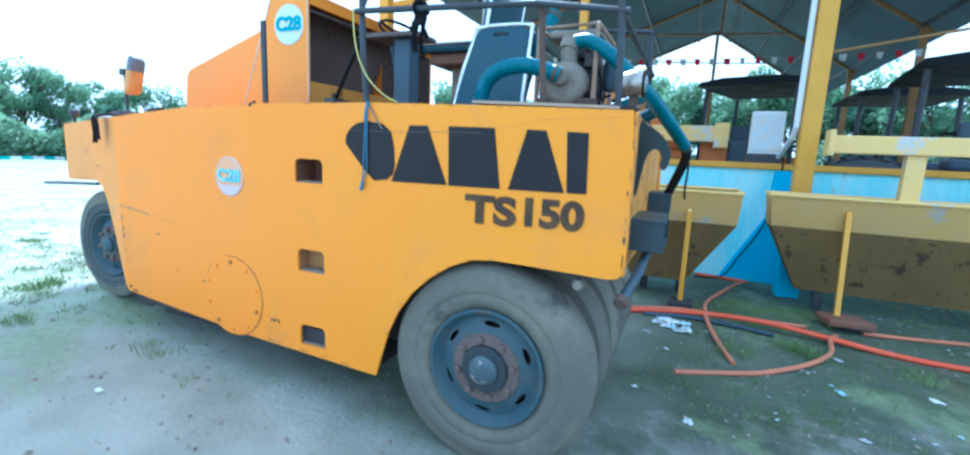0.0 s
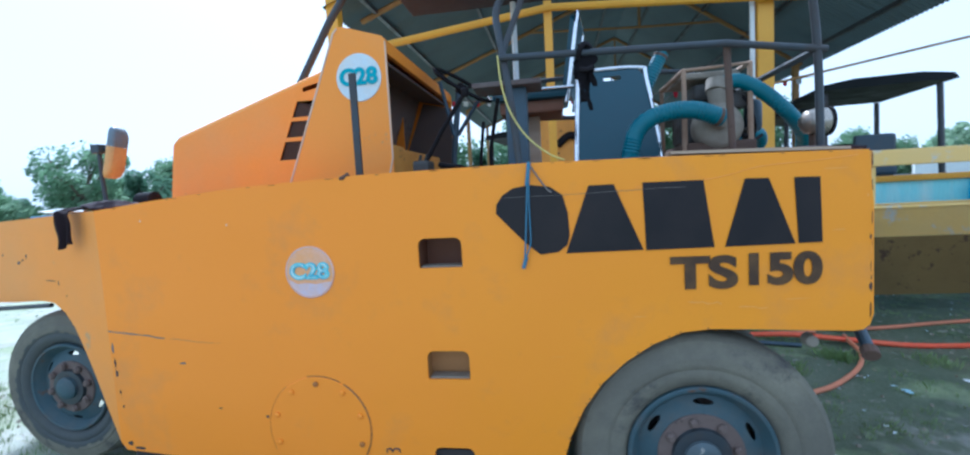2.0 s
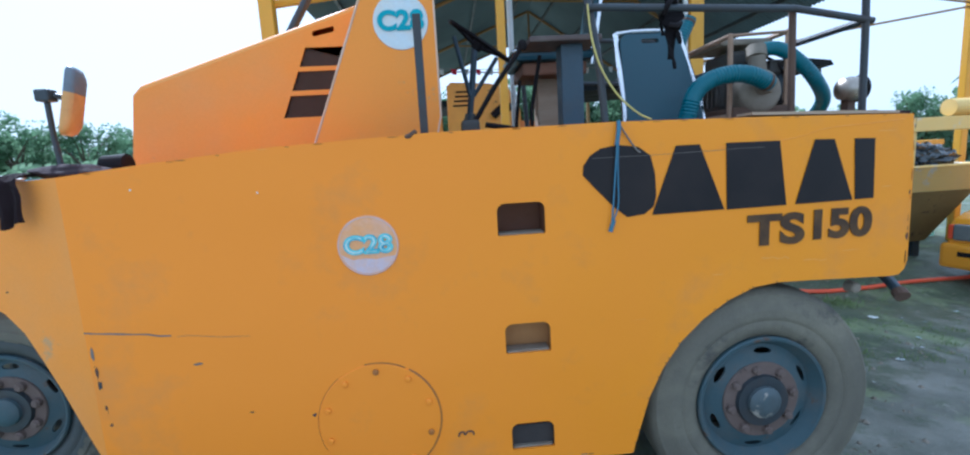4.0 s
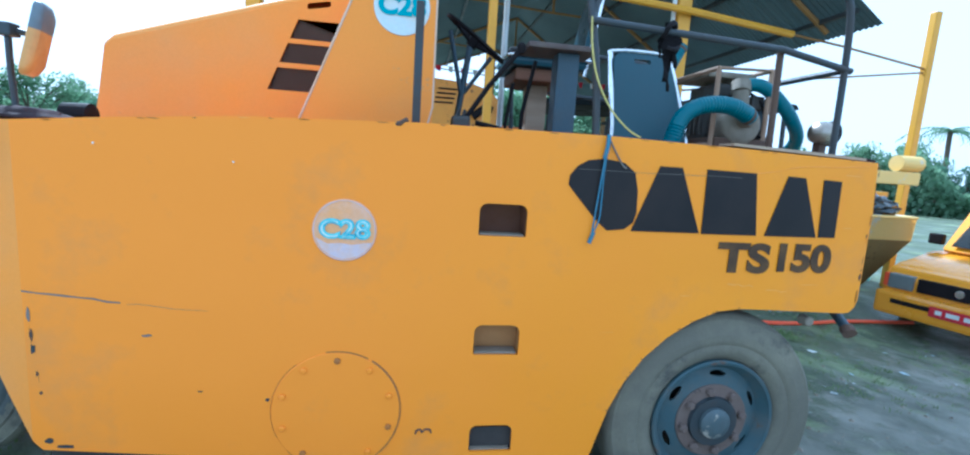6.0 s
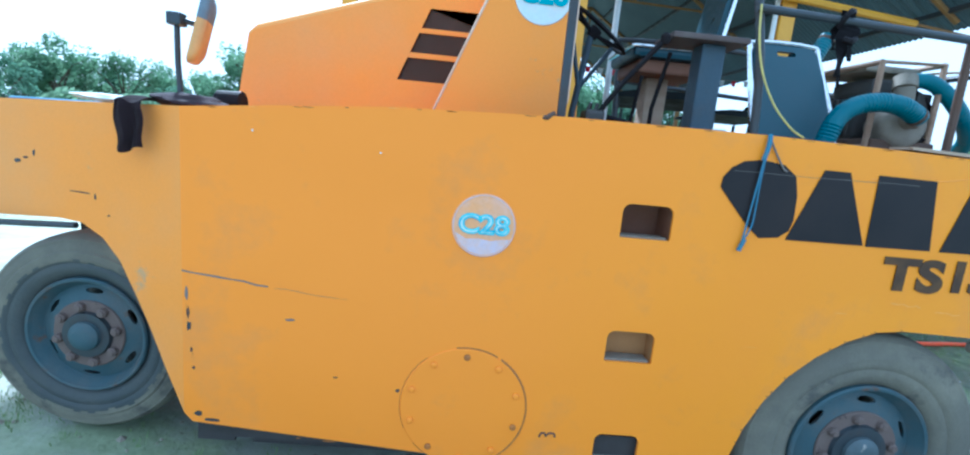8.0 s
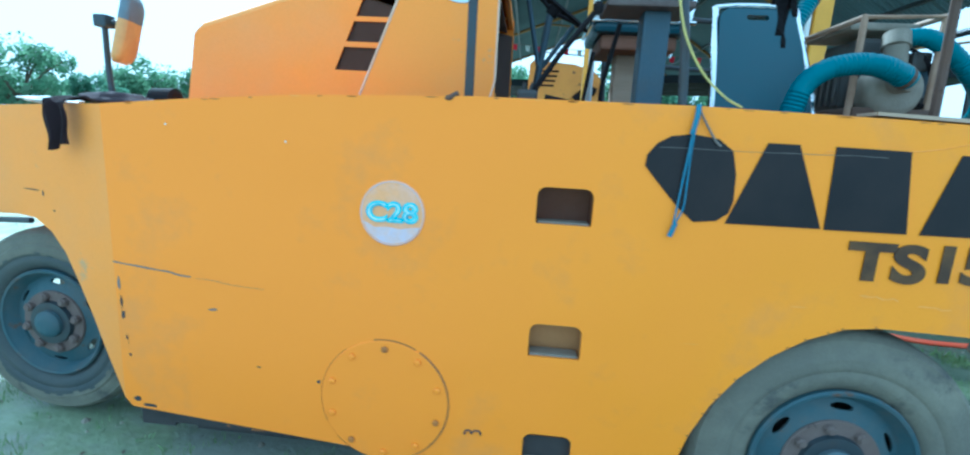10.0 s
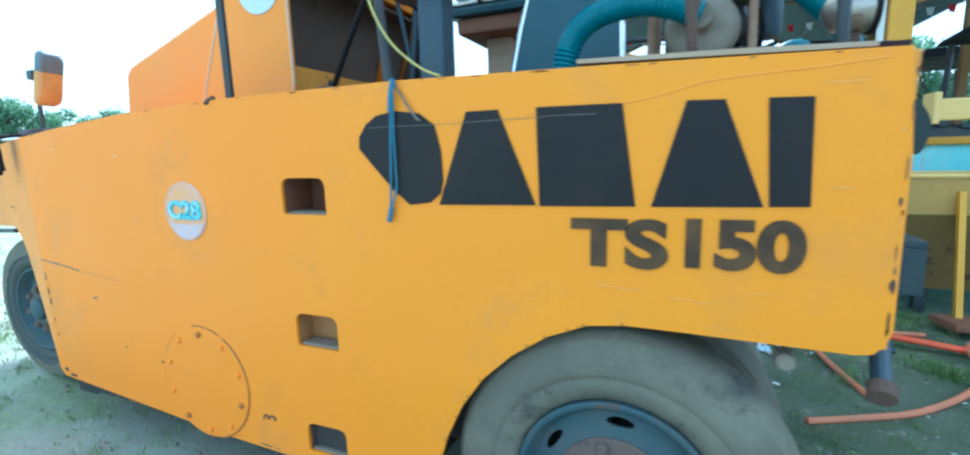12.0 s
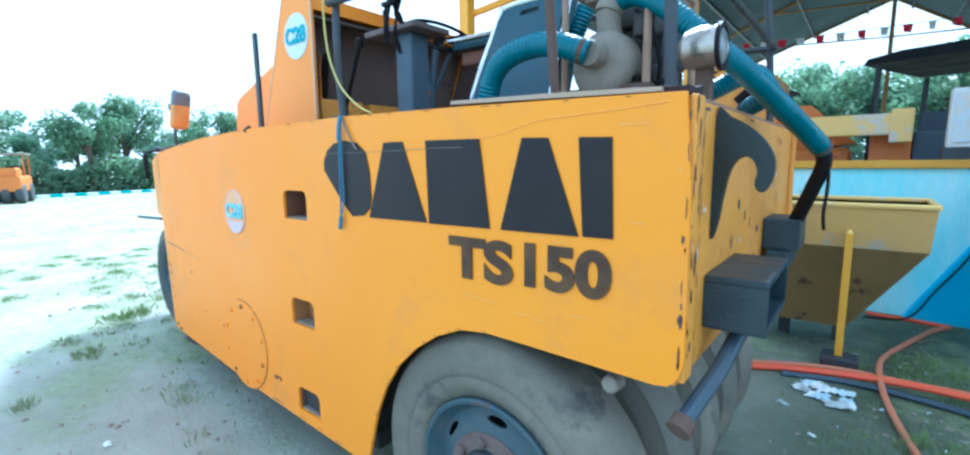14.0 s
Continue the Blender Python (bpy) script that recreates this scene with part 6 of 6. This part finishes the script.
for i, (x, y, s) in enumerate(spots):
    p = protos[i % 3]
    m = pose(x, y, gz(x, y), 0, 0, rnd.uniform(0, 360)) @ Matrix.Scale(s, 4)
    if p.name not in first:
        first[p.name] = 1
        p.matrix_basis = m
    else:
        q = copy_thing(p, pose(0, 0, 0))
        q.matrix_basis = m
palm = thing("palm_tree", "slender palm with drooping fronds beyond the parked pickup", "palm tree", at=(38.5, 29.0, 0))
part("trunk", tube(B(), [(0, 0, -0.2), (0.15, 0, 2.0), (0.1, 0.1, 4.2), (0.0, 0.1, 6.0)], 0.16, 8, curve=4), BARK, palm)
rnd = random.Random(3)
for k in range(13):
    up, reach = rnd.uniform(0.1, 1.5), rnd.uniform(2.0, 2.9)
    bm, d = B(), Vector((math.cos(k * 2.4), math.sin(k * 2.4), 0))
    rib = [Vector((0, 0.1, 6.0)) + d * reach * t + Vector((0, 0, up * 1.6 * t - (1.3 + up) * t * t)) for t in np.linspace(0, 1, 13)]
    tube(bm, rib, 0.025, 4)
    for i, p in enumerate(rib[1:]):
        for s_ in (-1, 1):
            side = Vector((-d.y, d.x, 0)) * s_
            for q in (0.0, 0.5):
                o = p - d * 0.1 * q
                tip = o + side * 0.55 * (1 - (i / 13) ** 2 * 0.7) + d * 0.28 - Vector((0, 0, rnd.uniform(0.15, 0.4)))
                bm.faces.new([bm.verts.new(v) for v in (o, o + d * 0.07, tip)])
    part("frond", bm, LEAF, palm)
# low hedge of brush
verts, faces = [], []
rnd = random.Random(9)
def leaf_quads(n, place, size):
    for _ in range(n):
        p = place()
        s = size * rnd.uniform(0.5, 1.3)
        u = Vector((rnd.gauss(0, 1), rnd.gauss(0, 1), rnd.gauss(0, 1))).normalized()
        v = u.orthogonal().normalized()
        w = u.cross(v)
        b = len(verts)
        verts.extend([p + s * (-v), p + s * (-0.5 * w), p + s * v, p + s * 0.5 * w])
        faces.append((b, b + 1, b + 2, b + 3))
def brush_spot():
    a, d = radians(rnd.uniform(-60, 98)), rnd.uniform(34.5, 38)
    d += 9 if a > 1.08 else 0
    return Vector((-d * math.sin(a), d * math.cos(a), gz(-d * math.sin(a), d * math.cos(a)) + rnd.uniform(0, 1) ** 1.2 * (2.7 + 2.2 * noise.noise((a * 13, 0, 0)))))


leaf_quads(52000, brush_spot, 0.26)
me = bpy.data.meshes.new("brush")
me.from_pydata(verts, [], faces)
me.materials.append(BRUSHLEAF)
tagged(new("brush", me), "dense green brush along the yard's edge", "brush", "", "stuff")

# painted kerb and far wall
kerb = thing("painted_kerb", "low kerb painted white and teal in turns", "kerb", kind="structure")
for k in range(90):
    part("kerb_block", box(B(), -38.2 - 0.07 * k, -37.8 - 0.07 * k, 0.62 * k - 4, 0.62 * k - 3.4, -0.66, -0.30, 0.02), WHITE if k % 2 else TEALPAINT, kerb)
solid("far_wall", box(B(), 18, 60, 26, 26.2, 0, 1.9), WHITE, "pale far boundary wall beyond the yard", "wall", kind="structure")

far = thing("road_roller", "small orange road roller parked far off on the open ground", "road roller", at=(-34.5, 2.6, gz(-34.5, 2.6) - 0.02), rz=75)
bm = B()
prism(bm, [(-0.62, 0.66), (0.62, 0.66), (0.62, 1.30), (0.56, 1.42), (-0.56, 1.42), (-0.62, 1.30)], -1.7, 1.4)
body = part("body", bm, ORANGE_M, far)
bm = B()
prism(bm, [(-0.50, 1.425), (0.50, 1.425), (0.50, 1.78), (0.42, 1.86), (-0.42, 1.86), (-0.50, 1.78)], -1.6, -0.35)
part("hood", bm, ORANGE_M, far)
part("panel_gap", box(B(), -0.63, -0.621, -0.25, 0.55, 0.78, 1.28, 0.003), BLACKPAINT, body, "dark open side bay")
part("fender", box(B(), -0.66, -0.45, -0.3, 0.35, 1.43, 1.95, 0.06), PAINT, far, "yellow side box")
part("seat", box(B(), -0.25, 0.25, 0.55, 0.95, 1.43, 1.95, 0.06), BLACKPAINT, far)
part("canopy", box(B(), -0.72, 0.72, -0.45, 1.35, 2.55, 2.63, 0.03), CAST, far, "pale dusty canopy roof")
for px in (-0.6, 0.6):
    for py in (-0.3, 1.2):
        part("canopy_post", tube(B(), [(px, py, 1.4), (px, py, 2.56)], 0.035, 6), ORANGE_M, far)
for py in (-1.25, 0.85):
    for px in (-0.52, 0.0, 0.52):
        tyre = part("wheel", lathe(B(), [(-0.17, 0.28), (-0.17, 0.46), (-0.12, 0.52), (0.12, 0.52), (0.17, 0.46), (0.17, 0.28)], (px, py, 0.52), axis="x", n=24), WETRUBBER, far)
        part("rim", lathe(B(), [(-0.15, 0.279), (-0.14, 0.10), (0.14, 0.10), (0.15, 0.279)], (px, py, 0.52), axis="x", n=20), RUST, tyre)

# ---- grass, pebbles, litter ----
verts, faces = [], []
rnd = random.Random(21)
def tuft(x, y, n, h):
    z = gz(x, y)
    for _ in range(n):
        a, r = rnd.uniform(0, 6.28), rnd.uniform(0, 0.05)
        px, py = x + r * math.cos(a), y + r * math.sin(a)
        lean, hh, w = rnd.uniform(0.1, 0.7), h * rnd.uniform(0.5, 1.2), 0.003
        dx, dy = math.cos(a) * lean * hh, math.sin(a) * lean * hh
        b = len(verts)
        verts.extend([(px - w * math.sin(a), py + w * math.cos(a), z - 0.01), (px + w * math.sin(a), py - w * math.cos(a), z - 0.01), (px + dx * 0.5, py + dy * 0.5, z + hh * 0.65), (px + dx, py + dy, z + hh * 0.9)])
        faces.append((b, b + 1, b + 2))
        faces.append((b + 1, b + 3, b + 2))
for _ in range(1500):
    x, y = rnd.uniform(-9, 5), rnd.uniform(-2.2, 4.6)
    if noise.noise((x * 0.8, y * 0.8, 5)) > 0.02 and not (y < 0.0 and -3.4 < x < 1.6 and rnd.random() < 0.96):
        tuft(x, y, 9, rnd.choice((0.012, 0.018, 0.028)))
for _ in range(40):
    x = rnd.uniform(-3.8, -1.6)
    tuft(x, rnd.uniform(-0.3, 0.25), 12, rnd.uniform(0.015, 0.045))
for _ in range(9):
    tuft(rnd.uniform(-2.4, -1.3), rnd.uniform(-0.25, -0.03), 3, rnd.uniform(0.03, 0.09))
for _ in range(34):
    cx, cy, cr = rnd.uniform(-8, -3.3), rnd.uniform(-0.6, 1.2), rnd.uniform(0.08, 0.28)
    for _ in range(int(260 * cr)):
        a, r = rnd.uniform(0, 6.28), cr * rnd.uniform(0, 1) ** 0.6
        tuft(cx + r * math.cos(a), cy + 0.6 * r * math.sin(a), 6, rnd.uniform(0.012, 0.03))
for _ in range(1100):
    x, y = rnd.uniform(0.75, 4.5), rnd.uniform(1.0, 5.0)
    if noise.noise((x * 1.1, y * 1.1, 8)) > -0.05:
        tuft(x, y, 9, rnd.uniform(0.015, 0.04))
for _ in range(900):
    x, y = rnd.uniform(-14, -3.5), rnd.uniform(-1, 7)
    if noise.noise((x * 0.5, y * 0.5, 1)) > 0.08:
        tuft(x, y, 8, rnd.uniform(0.02, 0.06))
for cx, cy, cr, n, h in ((-5.6, 0.35, 0.35, 60, 0.025), (-5.3, 0.75, 0.3, 50, 0.03), (-4.6, 0.75, 0.45, 110, 0.03), (-4.1, 0.35, 0.4, 120, 0.03), (-3.75, 0.0, 0.16, 40, 0.05), (-3.1, -0.35, 0.10, 18, 0.04), (-2.6, -0.75, 0.07, 12, 0.03), (-2.15, -0.1, 0.12, 8, 0.03),
                         (1.45, 3.25, 0.40, 160, 0.035), (1.95, 3.35, 0.30, 90, 0.035), (1.75, 2.35, 0.16, 40, 0.07), (1.28, 2.1, 0.14, 26, 0.06), (2.45, 2.35, 0.16, 26, 0.06), (0.95, 3.0, 0.2, 40, 0.03), (1.5, 2.9, 0.3, 60, 0.02), (1.1, 1.55, 0.25, 26, 0.02), (0.95, 1.95, 0.2, 30, 0.03), (1.55, 1.35, 0.3, 30, 0.02)):
    for _ in range(n):
        a, r = rnd.uniform(0, 6.28), cr * rnd.uniform(0, 1) ** 0.7
        tuft(cx + r * math.cos(a), cy + r * math.sin(a), 8, h * rnd.uniform(0.6, 1.4))
me = bpy.data.meshes.new("grass")
me.from_pydata(verts, [], faces)
me.materials.append(GRASS)
tagged(new("grass", me), "sparse weeds and short grass tufts in the dirt", "grass", "", "stuff")

verts, faces = [], []
for _ in range(2600):
    x, y = rnd.uniform(-5, 4), rnd.uniform(-2.6, 4.5)
    s = rnd.choice((0.006, 0.008, 0.012, 0.02)) * rnd.uniform(0.6, 1.3)
    z, b, ph = gz(x, y), len(verts), rnd.uniform(0, 6)
    for k in range(5):
        verts.append((x + s * math.cos(ph + 1.257 * k) * rnd.uniform(0.7, 1.2), y + s * math.sin(ph + 1.257 * k) * rnd.uniform(0.7, 1.2), z - 0.003))
    verts.append((x, y, z + s * 0.6))
    for k in range(5):
        faces.append((b + k, b + (k + 1) % 5, b + 5))
me = bpy.data.meshes.new("pebbles")
me.from_pydata(verts, [], faces)
me.materials.append(CAST)
tagged(new("pebbles", me), "small grey pebbles strewn over the dirt", "pebbles", "", "stuff")

def scrap(x, y, size, material, label, seed):
    """A crumpled piece of thin film: a ragged sheet with folds, lying on the dirt."""
    rn = random.Random(seed)
    n, off, turn = 9, Vector((seed * 3.1, seed * 1.7, 0)), rn.uniform(0, 6.28)
    long_, bm, rows_ = rn.uniform(0.45, 0.9), B(), []
    for j in range(n):
        row = []
        for i in range(n):
            u, v = 2 * i / (n - 1) - 1, 2 * j / (n - 1) - 1
            edge = 1 + 0.45 * noise.noise(Vector((u, v, 0)) * 1.6 + off)
            px, py = size * u * edge, size * v * edge * long_
            h = 0.004 + size * (0.20 + 0.55 * abs(noise.noise(Vector((u, v, 0)) * 1.9 + off)) + 0.35 * abs(noise.noise(Vector((u, v, 2)) * 4.5 + off))) * (1 - 0.6 * max(abs(u), abs(v)))
            wx, wy = x + px * math.cos(turn) - py * math.sin(turn), y + px * math.sin(turn) + py * math.cos(turn)
            row.append(bm.verts.new((wx, wy, gz(wx, wy) + h)))
        rows_.append(row)
    for j in range(n - 1):
        for i in range(n - 1):
            if not (i in (0, n - 2) and j in (0, n - 2)) and not (max(abs(i - 3.5), abs(j - 3.5)) > 3 and rn.random() < 0.35):
                bm.faces.new((rows_[j][i], rows_[j][i + 1], rows_[j + 1][i + 1], rows_[j + 1][i]))
    bmesh.ops.delete(bm, geom=[v for v in bm.verts if not v.link_faces], context="VERTS")
    bmesh.ops.solidify(bm, geom=bm.faces[:], thickness=0.0012)
    solid("litter", bm, material, label, "litter", "litter on the ground")


SCRAPS = [(0.78, 3.12), (0.76, 2.57), (0.87, 2.56), (0.94, 3.31), (0.78, 1.91), (0.61, 2.2), (0.79, 2.42), (0.93, 2.39), (1.98, 2.32), (1.86, 1.72), (0.94, 0.88), (0.72, 2.82), (0.68, 2.52), (0.62, 1.17), (1.83, 1.14), (2.39, 1.53), (2.45, 2.0), (2.2, 1.33), (3.1, 1.67)]
rn_ = random.Random(14)
for i, (x, y) in enumerate(SCRAPS):
    heap = 2.3 < y < 2.9 and x < 1.0
    for k in range(3 if heap else 1):
        scrap(x + (rn_.uniform(-0.07, 0.07) if k else 0), y + (rn_.uniform(-0.05, 0.05) if k else 0), rn_.uniform(0.035, 0.065) if heap else rn_.uniform(0.018, 0.042), (LITTER, WHITE, FILM)[(i + k) % 3], ("crumpled pale blue plastic film on the dirt", "crumpled white paper scrap on the dirt", "torn clear grey plastic film on the dirt")[(i + k) % 3], 50 + 3 * i + k)
for i, (x, y, size) in enumerate(((-2.4, -1.2, 0.05), (-3.0, -0.9, 0.035), (-1.9, -0.55, 0.025))):
    scrap(x, y, size, WHITE, "small pale paper scrap on the dirt", 150 + i)

# leaf bits, twigs and paper scraps strewn over the yard
def scatter(name, n, x0, x1, y0, y1, size, material, label, seed):
    rn = random.Random(seed)
    verts, faces = [], []
    for _ in range(n):
        x, y = rn.uniform(x0, x1), rn.uniform(y0, y1)
        z, a, s = gz(x, y) + rn.uniform(0.006, 0.016), rn.uniform(0, 6.28), size * rn.uniform(0.4, 1.4)
        u, v = Vector((math.cos(a), math.sin(a), rn.uniform(-0.3, 0.3))) * s, Vector((-math.sin(a), math.cos(a), rn.uniform(-0.4, 0.4))) * s * rn.uniform(0.2, 0.6)
        p, b = Vector((x, y, z)), len(verts)
        verts.extend([p - u, p - v, p + u, p + v * 0.8])
        faces.append((b, b + 1, b + 2, b + 3))
    me = bpy.data.meshes.new(name)
    me.from_pydata(verts, [], faces)
    me.materials.append(material)
    tagged(new(name, me), label, name.replace("_", " "), "", "stuff")


scatter("leaf_debris", 900, -4.5, 4.5, -2.6, 5.0, 0.011, BARK, "small dark brown leaf bits strewn over the dirt", 31)
scatter("dry_debris", 700, -4.5, 4.5, -2.6, 5.0, 0.014, CAST, "small pale dry leaf bits strewn over the dirt", 32)
scatter("paper_debris", 90, 0.6, 4.2, 0.8, 4.6, 0.018, LITTER, "tiny white and blue plastic scraps on the dirt", 33)
